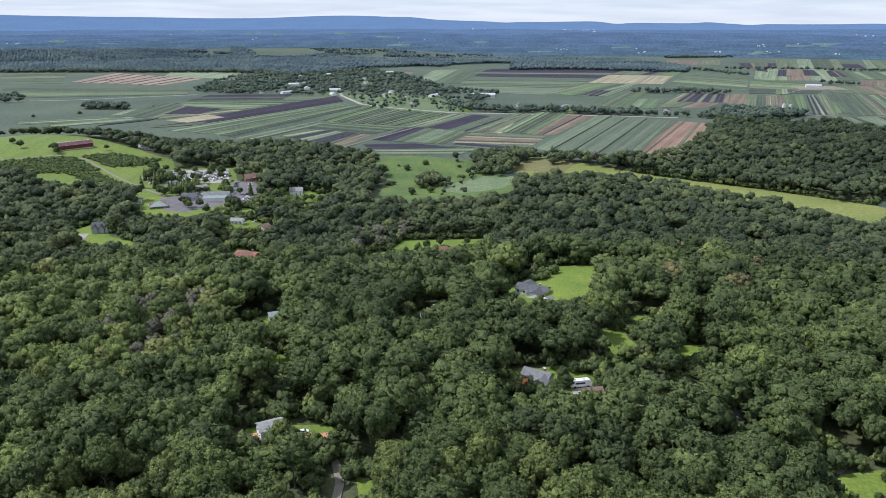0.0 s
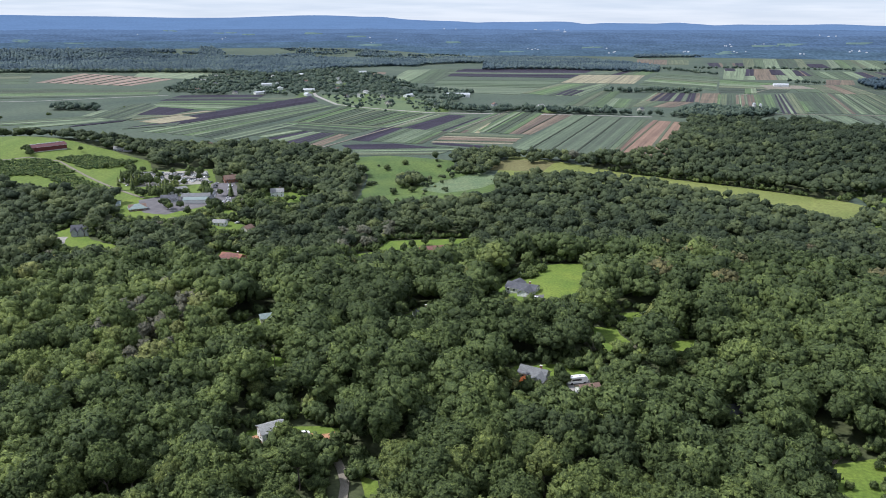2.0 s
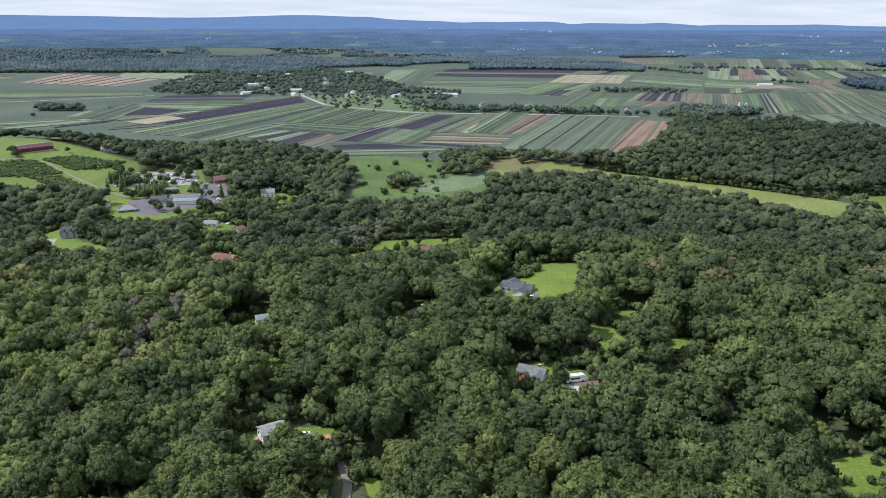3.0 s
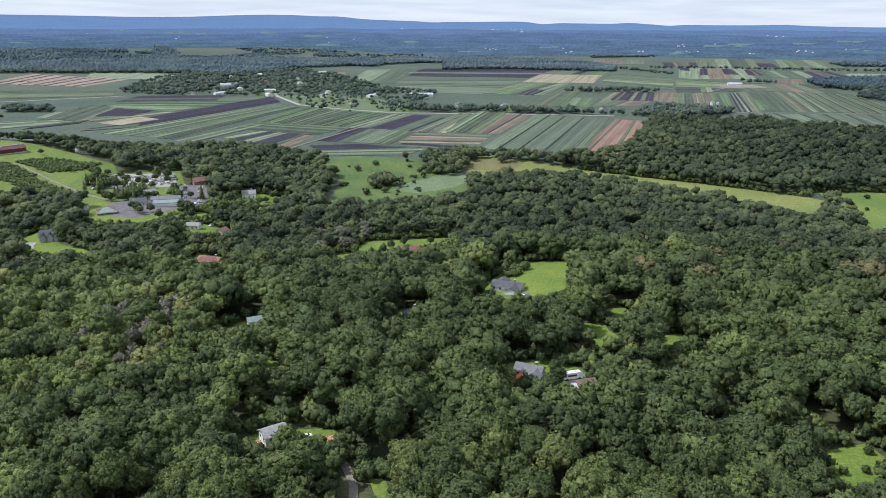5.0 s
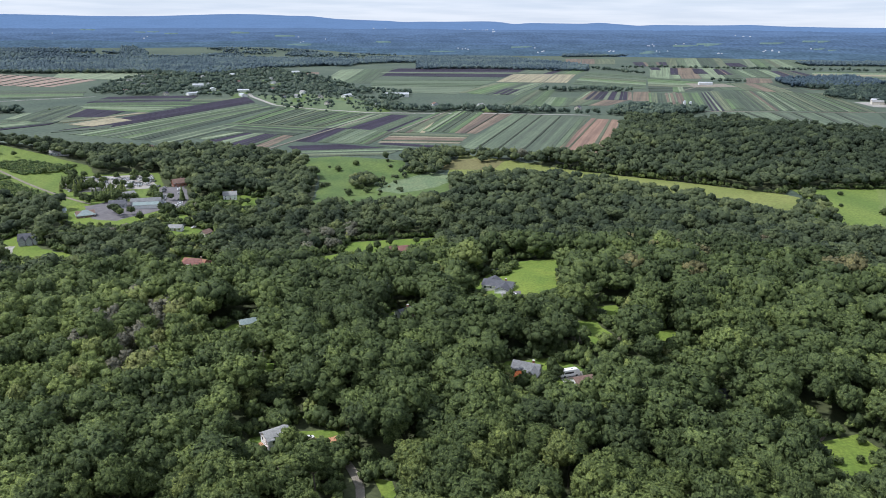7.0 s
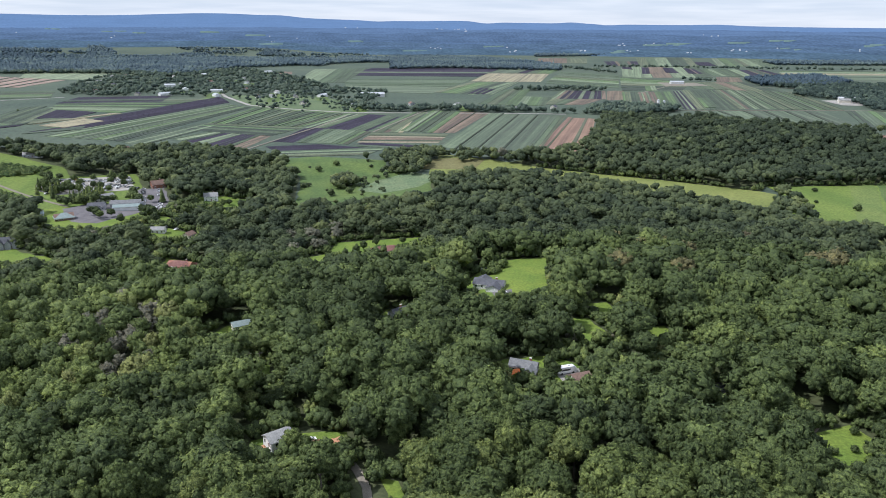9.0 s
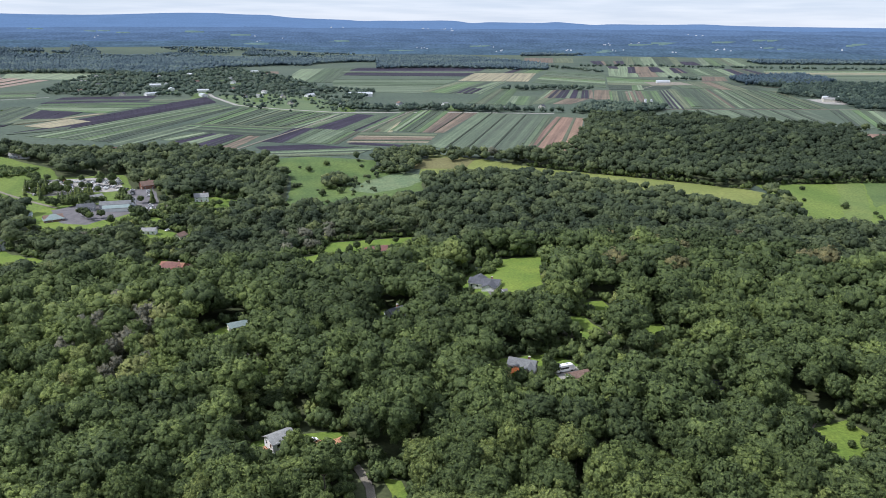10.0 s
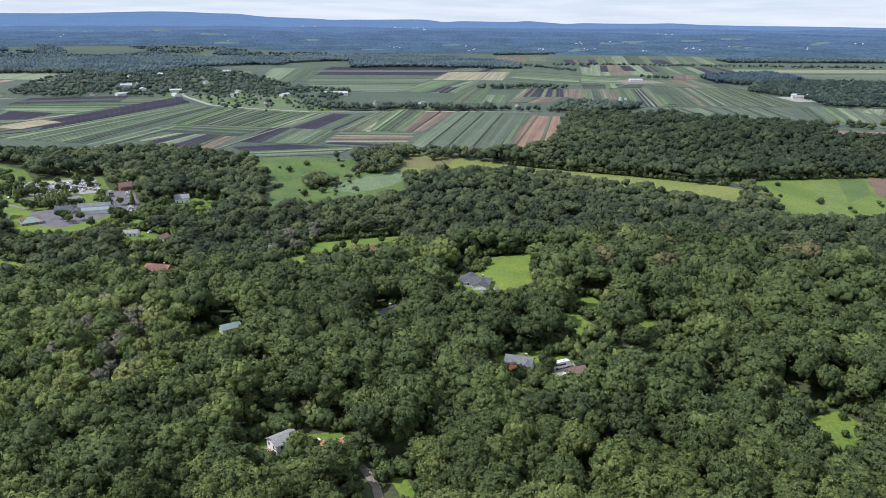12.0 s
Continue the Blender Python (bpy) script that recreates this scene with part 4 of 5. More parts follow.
HOMES = [(-590, 2074), (-531, 1970), (-388, 1930), (-571, 2298), (-373, 1968), (-381, 2093), (-353, 2330), (-147, 1612), (-118, 1600), (-69, 1600), (-168, 2447), (-276, 2421),
         (-234, 2137), (-460, 1800), (-330, 1800), (-280, 1900), (-430, 2250), (-500, 2150), (-250, 1750), (-190, 1800), (-120, 1700), (-60, 1460), (40, 1400), (-300, 2050), (-200, 2000),
         (-420, 1700), (-360, 1690), (-520, 1790), (-600, 2250), (-470, 2400), (-20, 1620), (150, 1430), (230, 1390), (400, 1330), (-250, 1650), (-110, 1900)]
GARDENS = [[(x - 12 + 0.03 * x, y - 85), (x - 14, y + 8), (x + 14, y + 8), (x + 12 + 0.03 * x, y - 85)] for x, y in HOMES[::2]]
VILLAGE = [(-603, 1784), (-531, 1700), (-460, 1682), (-236, 1640), (-221, 1710), (-142, 1663), (-93, 1701), (27, 1493), (66, 1469), (134, 1705), (38, 1787), (-30, 2005), (-99, 2303),
           (-305, 2720), (-495, 2521), (-610, 2468), (-646, 2213)]
PARK = [(-223, 1686), (-174, 1475), (-124, 1385), (-40, 1325), (20, 1303), (59, 1349), (52, 1500), (-30, 1600), (-94, 1690), (-142, 1653)]
patch("village_green", PARK, M_park, "mown lawns below the village", "lawn", 0.3, 40)
for outline in GARDENS[4:]:
    patch("village_lawn", outline, M_meadow, "garden lawn between village trees", "lawn", 0.5, 40)
copse(VILLAGE, 10.0, 36, "leafy trees among the village houses", 0.42, GARDENS + [PARK], 2.4, (7, 13))
belt([(-2400, 2440), (-1500, 2480), (-1100, 2510), (-930, 2480), (-743, 2490), (-603, 2430), (-445, 2300)], 40, 8, 12, "front of the wooded rise", (10, 17))
copse(PARK, 13, 37, "park trees on village lawns", 0.30, (), 0.5, (5, 9))
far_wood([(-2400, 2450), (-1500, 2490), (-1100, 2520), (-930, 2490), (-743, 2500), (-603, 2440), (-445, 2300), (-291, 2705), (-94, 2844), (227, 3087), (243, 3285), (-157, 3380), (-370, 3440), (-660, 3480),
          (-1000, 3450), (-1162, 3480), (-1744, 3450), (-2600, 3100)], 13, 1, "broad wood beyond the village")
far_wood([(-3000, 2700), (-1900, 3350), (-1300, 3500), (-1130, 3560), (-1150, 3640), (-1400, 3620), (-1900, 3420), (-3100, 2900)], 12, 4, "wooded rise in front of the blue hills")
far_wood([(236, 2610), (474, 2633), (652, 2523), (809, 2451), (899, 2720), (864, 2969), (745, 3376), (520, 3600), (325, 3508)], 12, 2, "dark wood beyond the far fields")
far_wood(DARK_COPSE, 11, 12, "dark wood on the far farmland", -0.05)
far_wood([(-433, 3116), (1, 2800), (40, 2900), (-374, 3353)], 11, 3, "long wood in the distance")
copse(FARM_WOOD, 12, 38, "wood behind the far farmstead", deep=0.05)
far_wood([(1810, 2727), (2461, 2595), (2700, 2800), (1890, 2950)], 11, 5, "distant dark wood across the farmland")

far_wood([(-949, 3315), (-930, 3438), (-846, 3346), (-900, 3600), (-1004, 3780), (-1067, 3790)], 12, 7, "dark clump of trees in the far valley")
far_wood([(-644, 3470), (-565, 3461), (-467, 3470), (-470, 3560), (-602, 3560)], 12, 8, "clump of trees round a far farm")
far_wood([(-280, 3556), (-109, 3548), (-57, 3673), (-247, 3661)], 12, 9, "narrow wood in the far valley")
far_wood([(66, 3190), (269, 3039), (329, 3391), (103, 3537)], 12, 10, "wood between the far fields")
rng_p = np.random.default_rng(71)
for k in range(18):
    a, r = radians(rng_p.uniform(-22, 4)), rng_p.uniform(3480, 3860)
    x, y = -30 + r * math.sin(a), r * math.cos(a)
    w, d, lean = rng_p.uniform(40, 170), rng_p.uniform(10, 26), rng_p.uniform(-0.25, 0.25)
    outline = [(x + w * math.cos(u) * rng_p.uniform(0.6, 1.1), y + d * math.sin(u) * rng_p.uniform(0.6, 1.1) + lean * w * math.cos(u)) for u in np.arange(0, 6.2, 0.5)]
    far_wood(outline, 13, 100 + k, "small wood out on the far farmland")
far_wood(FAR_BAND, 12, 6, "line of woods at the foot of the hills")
for n, line in enumerate(HEDGE_LINES):
    belt(line, 22, 9, 60 + n, "thin row of trees between the far fields", (9, 14))

# the hill country and the last ridge, a plain backdrop whose glow paints the haze
MID = Vector((-30, 0, 0))


def hills(name, r0, r1, rows, z_of, mat, label, lumps, seed, a0=-44.0, a1=58.0, step=0.11):
    rng = np.random.default_rng(seed)
    az = np.radians(np.arange(a0, a1, step))
    r = np.linspace(r0, r1, rows)
    ga, gr = np.meshgrid(az, r)
    u = (gr - r0) / (r1 - r0)
    wide = np.array([noise.noise((a * 7.0, rr / 420, seed)) for a, rr in zip(ga.ravel(), gr.ravel())]).reshape(ga.shape)
    fine = np.array([noise.noise((a * 30.0, rr / 120, seed + 5)) for a, rr in zip(ga.ravel(), gr.ravel())]).reshape(ga.shape)
    z = z_of(np.degrees(ga), u) + lumps * (wide + 0.18 * fine) * np.minimum(1, 3 * u) + rng.uniform(-1.5, 1.5, ga.shape) * (u > 0.9) * (lumps > 5)
    z = np.where(u <= 0, -3, z)
    v = np.stack([MID.x + gr * np.sin(ga), gr * np.cos(ga), z], -1).reshape(-1, 3)
    n = len(az)
    k = np.arange(n * (rows - 1))
    k = k[k % n != n - 1]
    f = np.concatenate([np.stack([k, k + 1, k + n + 1], -1), np.stack([k, k + n + 1, k + n], -1)])
    tagged(new(name, raw_mesh(name, v, f, mat)), label, "hills", kind="structure")
    return v.reshape(rows, n, 3)


def crest(a):
    """The long ridge: higher to the west, with one knoll, sinking to the east."""
    z = 205 - 0.9 * np.clip(a + 30, -20, 90)
    z = z + 26 * np.exp(-((a + 6.5) / 5.5) ** 2) + 8 * np.exp(-((a - 11.5) / 2.6) ** 2) + 14 * np.exp(-((a + 36) / 7) ** 2)
    z = z - 11 * np.exp(-((a - 13.2) / 0.9) ** 2) + 7 * np.exp(-((a - 19.6) / 0.9) ** 2) - 6 * np.exp(-((a - 22.3) / 0.8) ** 2) + 7 * np.exp(-((a + 2) / 1.2) ** 2) - 6 * np.exp(-((a - 5) / 1.0) ** 2) + 5 * np.exp(-((a - 30) / 1.5) ** 2)
    return z


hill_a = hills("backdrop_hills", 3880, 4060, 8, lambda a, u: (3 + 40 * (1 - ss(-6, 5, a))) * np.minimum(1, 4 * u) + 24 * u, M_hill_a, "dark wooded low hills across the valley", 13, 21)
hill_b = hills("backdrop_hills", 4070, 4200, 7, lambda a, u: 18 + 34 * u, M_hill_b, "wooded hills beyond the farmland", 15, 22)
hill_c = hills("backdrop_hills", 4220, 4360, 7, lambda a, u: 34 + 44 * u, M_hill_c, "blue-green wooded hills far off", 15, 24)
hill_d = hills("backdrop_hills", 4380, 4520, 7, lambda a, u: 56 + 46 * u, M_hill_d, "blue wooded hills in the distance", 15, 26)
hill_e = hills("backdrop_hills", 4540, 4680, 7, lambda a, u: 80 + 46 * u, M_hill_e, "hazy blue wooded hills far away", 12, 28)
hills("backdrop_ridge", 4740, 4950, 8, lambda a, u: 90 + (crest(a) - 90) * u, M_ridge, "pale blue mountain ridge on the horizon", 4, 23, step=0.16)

# homes and hill pastures on the far slopes, given a faint glow in place of haze
rng_h = np.random.default_rng(41)
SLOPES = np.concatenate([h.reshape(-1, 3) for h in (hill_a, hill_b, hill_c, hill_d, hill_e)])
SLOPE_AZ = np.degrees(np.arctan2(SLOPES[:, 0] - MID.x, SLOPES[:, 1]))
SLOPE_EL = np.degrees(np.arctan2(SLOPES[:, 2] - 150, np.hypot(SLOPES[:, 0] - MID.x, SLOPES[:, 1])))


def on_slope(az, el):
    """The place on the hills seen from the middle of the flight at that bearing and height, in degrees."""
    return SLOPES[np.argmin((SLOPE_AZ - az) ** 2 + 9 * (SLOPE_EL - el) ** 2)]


def hamlet(name, spots, label, mat, wide, deep, tall, category):
    """Small far buildings or clearings, each a low block with a ridge."""
    vs, fs, n = [], [], 0
    for x, y, z, w in spots:
        d, h = w * deep, tall * rng_h.uniform(0.7, 1.3)
        w = w * wide
        v = np.array([(-w, -d, -6), (w, -d, -6), (w, d, -6), (-w, d, -6), (-w, -d, h), (w, -d, h), (w, d, h), (-w, d, h), (-0.8 * w, 0, 1.4 * h), (0.7 * w, 0, 1.4 * h)]) / (2, 2, 1)
        f = np.array([(0, 1, 5), (0, 5, 4), (2, 3, 7), (2, 7, 6), (1, 2, 6), (1, 6, 9), (1, 9, 5), (3, 0, 4), (3, 4, 8), (3, 8, 7), (4, 5, 9), (4, 9, 8), (6, 7, 8), (6, 8, 9)])
        vs.append(v + (x, y, z + 1)), fs.append(f + n)
        n += 10
    return tagged(new(name, raw_mesh(name, np.concatenate(vs), np.concatenate(fs), mat)), label, category, kind="stuff")


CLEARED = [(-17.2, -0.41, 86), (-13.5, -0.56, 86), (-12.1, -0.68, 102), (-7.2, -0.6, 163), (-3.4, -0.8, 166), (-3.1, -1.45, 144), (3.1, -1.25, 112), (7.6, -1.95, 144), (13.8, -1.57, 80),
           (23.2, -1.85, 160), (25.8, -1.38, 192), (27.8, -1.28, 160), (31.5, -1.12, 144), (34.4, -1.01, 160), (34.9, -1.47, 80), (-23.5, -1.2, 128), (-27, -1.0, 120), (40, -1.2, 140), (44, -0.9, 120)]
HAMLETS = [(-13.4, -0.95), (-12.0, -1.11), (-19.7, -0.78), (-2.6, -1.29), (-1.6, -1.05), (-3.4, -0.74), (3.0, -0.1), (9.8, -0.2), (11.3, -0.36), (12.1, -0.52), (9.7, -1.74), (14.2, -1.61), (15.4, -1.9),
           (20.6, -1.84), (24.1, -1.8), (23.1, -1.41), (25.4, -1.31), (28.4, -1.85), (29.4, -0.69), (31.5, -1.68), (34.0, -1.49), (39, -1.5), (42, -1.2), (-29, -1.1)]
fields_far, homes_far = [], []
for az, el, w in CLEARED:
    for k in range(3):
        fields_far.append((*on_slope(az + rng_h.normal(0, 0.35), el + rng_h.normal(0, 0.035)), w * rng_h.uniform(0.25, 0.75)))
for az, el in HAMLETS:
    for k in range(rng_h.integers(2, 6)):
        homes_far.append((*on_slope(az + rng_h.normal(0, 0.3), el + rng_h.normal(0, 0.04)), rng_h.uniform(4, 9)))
hamlet("far_pasture", fields_far, "pale green pastures on the wooded hills", M_far_pasture_glow, 1.0, 0.25, 2.2, "pasture")
hamlet("far_hamlet", homes_far, "scattered white houses on the far hills", M_far_house_glow, 1.0, 0.6, 2.2, "houses")

# ---- houses, barns and sheds ----


def part(name, v, f, mat, parent, label=""):
    ob = new(name, mesh_of(name, v, f, mat))
    ob.parent = parent
    if label:
        ob["label"] = label
    return ob


def box(x0, x1, y0, y1, z0, z1):
    v = [(x, y, z) for z in (z0, z1) for x, y in ((x0, y0), (x1, y0), (x1, y1), (x0, y1))]
    return v, [(3, 2, 1, 0), (4, 5, 6, 7), (0, 1, 5, 4), (1, 2, 6, 5), (2, 3, 7, 6), (3, 0, 4, 7)]


def gable_wall(cx, cy, long, wide, tall, rise, turned):
    """Walls with gable ends under a roof whose ridge runs along x (or y if turned)."""
    a, b = long / 2, wide / 2
    v = [(-a, -b, -0.6), (a, -b, -0.6), (a, b, -0.6), (-a, b, -0.6), (-a, -b, tall), (a, -b, tall), (a, b, tall), (-a, b, tall), (-a, 0, tall + rise), (a, 0, tall + rise)]
    f = [(0, 1, 5, 4), (2, 3, 7, 6), (1, 2, 6, 9, 5), (3, 0, 4, 8, 7), (4, 5, 9, 8), (6, 7, 8, 9)]
    return [((-y if turned else x) + cx, (x if turned else y) + cy, z) for x, y, z in v], f


def gable_roof(cx, cy, long, wide, tall, rise, turned, hip=0.0, over=0.5, thick=0.22):
    a, b = long / 2 + over, wide / 2 + over
    k = rise / (wide / 2)
    low, top = tall - over * k, tall + rise
    h = hip * b
    v = [(-a, -b, low), (a, -b, low), (a, b, low), (-a, b, low), (-a + h, 0, top), (a - h, 0, top)]
    v = [(x, y, z + 0.04) for x, y, z in v] + [(x, y, z + thick) for x, y, z in v]
    up = [(0, 1, 5, 4), (2, 3, 4, 5), (1, 2, 5), (3, 0, 4)]
    f = [tuple(q + 6 for q in g) for g in up[:2]] + [tuple(reversed(g)) for g in up[:2]]
    if hip:
        f += [tuple(q + 6 for q in g) for g in up[2:]] + [tuple(reversed(g)) for g in up[2:]]
        f += [(0, 1, 7, 6), (1, 2, 8, 7), (2, 3, 9, 8), (3, 0, 6, 9)]
    else:
        f += [(0, 1, 7, 6), (2, 3, 9, 8), (1, 5, 11, 7), (5, 2, 8, 11), (3, 4, 10, 9), (4, 0, 6, 10)]
    return [((-y if turned else x) + cx, (x if turned else y) + cy, z) for x, y, z in v], f


def window(parent, x, y, z, w, h, face):
    """A framed window set on a wall; face: the way the wall looks (x, y)."""
    nx, ny = face
    tx, ty = -ny, nx

    def slab(w, h, d0, d1, dz=0.0):
        v = []
        for d in (d0, d1):
            for s, u in ((-w / 2, -h / 2), (w / 2, -h / 2), (w / 2, h / 2), (-w / 2, h / 2)):
                v.append((x + tx * s + nx * d, y + ty * s + ny * d, z + u + dz))
        return v, [(4, 5, 6, 7), (0, 1, 5, 4), (1, 2, 6, 5), (2, 3, 7, 6), (3, 0, 4, 7)]

    win = part("window", *slab(w + 0.24, h + 0.24, 0.0, 0.06), M_white, parent, "white window frame")
    part("pane", *slab(w, h, 0.02, 0.075), M_glass, win, "dark glass pane")
    part("sill", *slab(w + 0.4, 0.1, 0.0, 0.14, -h / 2 - 0.14), M_white, win)
    return win


def house(x, y, turn, long, wide, tall, rise, wall_mat, roof_mat, label, hip=0.0, wings=(), chimney=True, windows=True, storeys=1, group="houses", name="house", zoff=0.0):
    """A house with its ridge along its own x; wings: (cx, cy, long, wide, tall, rise, turned)."""
    top = tagged(new(name), label, "house" if name == "house" else name.replace("_", " "), group)
    top.matrix_world = pose(x, y, ground_z(x, y) + zoff, 0, 0, turn)
    for cx, cy, lg, wd, tl, rs, tn in ((0, 0, long, wide, tall, rise, False), *wings):
        wall = part("wall", *gable_wall(cx, cy, lg, wd, tl, rs, tn), wall_mat, top)
        part("roof", *gable_roof(cx, cy, lg, wd, tl, rs, tn, hip), roof_mat, top)
        part("foundation", *box(cx - (wd if tn else lg) / 2 - 0.05, cx + (wd if tn else lg) / 2 + 0.05, cy - (lg if tn else wd) / 2 - 0.05, cy + (lg if tn else wd) / 2 + 0.05, -0.9, 0.25), M_concrete, top)
    if windows:
        for s in range(storeys):
            z = 1.5 + 2.7 * s
            n = max(2, int(long / 3.2))
            for k in range(n):
                u = (k + 0.5) / n * long - long / 2
                if s or k != n // 2:
                    window(top, u, -wide / 2, z, 1.0, 1.3, (0, -1))
                window(top, u, wide / 2, z, 1.0, 1.3, (0, 1))
            for side in (-1, 1):
                for v in (-wide / 4, wide / 4):
                    window(top, side * long / 2, v, z, 0.9, 1.3, (side, 0))
        u = (n // 2 + 0.5) / n * long - long / 2
        door = part("door", *box(u - 0.5, u + 0.5, -wide / 2 - 0.07, -wide / 2 + 0.02, 0.25, 2.3), M_shingle_brown, top, "dark front door")
        part("step", *box(u - 0.9, u + 0.9, -wide / 2 - 1.0, -wide / 2 - 0.08, -0.3, 0.2), M_concrete, top)
    if chimney:
        ch = part("chimney", *box(long * 0.22 - 0.45, long * 0.22 + 0.45, 0.5, 1.3, tall, tall + rise + 1.0), M_brick, top, "brick chimney stack")
        part("cap", *box(long * 0.22 - 0.55, long * 0.22 + 0.55, 0.4, 1.4, tall + rise + 1.0, tall + rise + 1.15), M_concrete, ch)
    for side in (-1, 1):
        part("gutter", *box(-long / 2, long / 2, side * (wide / 2 + 0.5) - 0.07, side * (wide / 2 + 0.5) + 0.07, tall - 0.5 * rise / (wide / 2) - 0.1, tall - 0.5 * rise / (wide / 2) + 0.03), M_white, top)
    return top


# the white house with a deck beside the drive
h1 = house(-62, 229.5, 28, 8.5, 6.6, 5.4, 1.5, M_white, M_shingle_light, "white two-storey house with a pale grey shingle roof", storeys=2,
           wings=((2.6, -2.0, 6, 4.8, 5.2, 1.3, True),), chimney=False)
deck = part("deck", *box(-8.8, -4.6, -3.2, 2.2, 2.2, 2.4), M_wood_deck, h1, "orange-brown timber deck")
for dx in (-8.6, -6.7, -4.9):
    part("deck_post", *box(dx - 0.08, dx + 0.08, -3.1, -2.94, -0.6, 2.2), M_timber, deck)
    part("rail_post", *box(dx - 0.05, dx + 0.05, -3.15, -3.05, 2.4, 3.4), M_white, deck)
part("rail", *box(-8.7, -4.7, -3.16, -3.04, 3.35, 3.45), M_white, deck)
# the grey house with two wings and its garage
house(39, 270, -32, 11.5, 6.4, 3.2, 1.9, M_cream, M_shingle_grey, "low house with a weathered mid-grey shingle roof", wings=((3.6, -4.0, 6.5, 5.6, 3.0, 1.6, True),))
house(58, 254, 14, 8, 7, 3.0, 1.9, M_white, M_shingle_brown, "white garage with a brown shingle roof", chimney=False, name="garage", group="outbuildings")
# the long house on the sunny lawn
house(49.5, 375, -28, 17, 9, 2.8, 1.9, M_white, M_shingle, "white house with a dark grey many-gabled roof", wings=((4.0, -5.5, 8, 7.5, 2.7, 1.7, True), (-4.5, 4.5, 6, 7, 2.7, 1.8, True)))
# red-brown roofs lower down
house(-134, 474, -24, 17, 9.5, 3.2, 2.5, M_brick, M_shingle_red, "brick bungalow under a red-brown hipped roof", hip=0.9, wings=((5, -5.5, 8, 8, 3.0, 2.2, True),), chimney=True)
house(3, 502, 8, 19, 9, 3.0, 2.4, M_brick, M_shingle_red, "long brick bungalow with a red-brown roof", hip=0.6, chimney=False)
# the large grey house by the orchard
house(-254, 522, 12, 14, 9, 3.8, 3.8, M_greywall, M_shingle, "large grey house with steep gables", wings=((-4.4, -3.4, 5, 3.6, 4.0, 2.4, True), (0, -3.4, 5, 3.6, 4.0, 2.4, True), (4.4, -3.4, 5, 3.6, 4.0, 2.4, True)))
# half-hidden roofs in the woods
house(-6, 343, 30, 9, 7, 3.2, 2.0, M_white, M_shingle, "small white house with a grey roof among trees")
house(-47, 362, 60, 7, 6, 4.6, 2.2, M_white, M_shingle, "narrow white cottage among trees", chimney=False)
house(-84, 342, 20, 9, 6, 3.0, 1.4, M_cream, M_green_roof, "cottage with a pale green roof at the lawn", chimney=False)
house(-51, 274, 12, 8, 6, 3.4, 2.0, M_white, M_shingle_light, "pale house hidden under tall trees", chimney=False)
house(-41, 271, 80, 9, 6, 3.4, 2.0, M_greywall, M_shingle, "grey roofed house hidden under tall trees", chimney=False)
house(104, 235, 4, 13, 7, 2.8, 1.6, M_white, M_shingle, "low white house under the trees", chimney=False)
house(176, 268, -20, 8, 6, 3.6, 2.4, M_cream, M_shingle_light, "cottage with a steep pale roof", chimney=False)
house(-104, 212, 40, 9, 7, 5.2, 3.0, M_cream, M_shingle_brown, "house with a brown gable roof in the woods", chimney=False)
house(140, 300, 15, 10, 6, 3.0, 1.8, M_white, M_shingle_light, "pale house deep in the woods", chimney=False)
# nursery and farm buildings
barn = house(-400, 784, 47, 36, 11, 4.6, 2.6, M_redwall, M_barn_roof, "long dark red barn with a low maroon roof", chimney=False, windows=False, name="barn", group="farm buildings")
house(-203, 634, 6, 24, 9, 4.2, 1.8, M_greywall, M_shingle_grey, "garden centre hall with a weathered grey roof", chimney=False, group="nursery buildings", name="sales_hall")
house(-200, 622, 6, 20, 7, 3.6, 1.6, M_white, M_green_roof, "long nursery greenhouse with a pale roof", chimney=False, windows=False, group="nursery buildings", name="greenhouse")
house(-224, 626, 4, 13, 9, 3.6, 2.2, M_greywall, M_shingle, "grey nursery shop building with a shingle roof", chimney=False, group="nursery buildings", name="shop_building")
house(-227, 656, 40, 18, 8, 4.0, 2.2, M_white, M_shingle_light, "white two-winged nursery office", chimney=False, group="nursery buildings", name="office_building")
house(-240, 594, 24, 14, 10.5, 2.3, 2.8, M_shingle_brown, M_green_roof, "low pavilion with a pale green hipped roof", hip=1.0, chimney=False, group="nursery buildings", name="pavilion")
house(-263, 608, 20, 7, 5, 2.2, 1.6, M_white, M_green_roof, "small shed with a pale roof", chimney=False, windows=False, name="shed", group="outbuildings")
house(-192, 712, 30, 12, 8, 4.0, 3.2, M_brick, M_shingle_brown, "dark brick house beside the car park", group="nursery buildings")
house(-139, 672, 10, 12, 8, 4.6, 2.8, M_white, M_shingle_light, "white house with a pale roof on its lawn", storeys=2)
house(-163, 556, -8, 10, 6, 3.0, 1.6, M_white, M_shingle_light, "pale workshop by the lower lawn", chimney=False, name="workshop", group="outbuildings")
house(-140, 548, 60, 8, 6, 3.2, 2.0, M_cream, M_shingle_brown, "brown roofed cabin by the lower lawn", chimney=False)
house(-335, 820, 10, 18, 9, 3.4, 2.4, M_greywall, M_shingle_light, "grey farmhouse behind the orchard", chimney=False)
house(-224, 915, 15, 16, 8, 4.0, 2.4, M_white, M_metal_roof, "white shed at the edge of the fields", chimney=False, windows=False, name="barn", group="farm buildings")
house(-262, 892, 60, 14, 10, 5.0, 4.0, M_redwall, M_shingle_brown, "brown barn among trees", chimney=False, windows=False, name="barn", group="farm buildings")
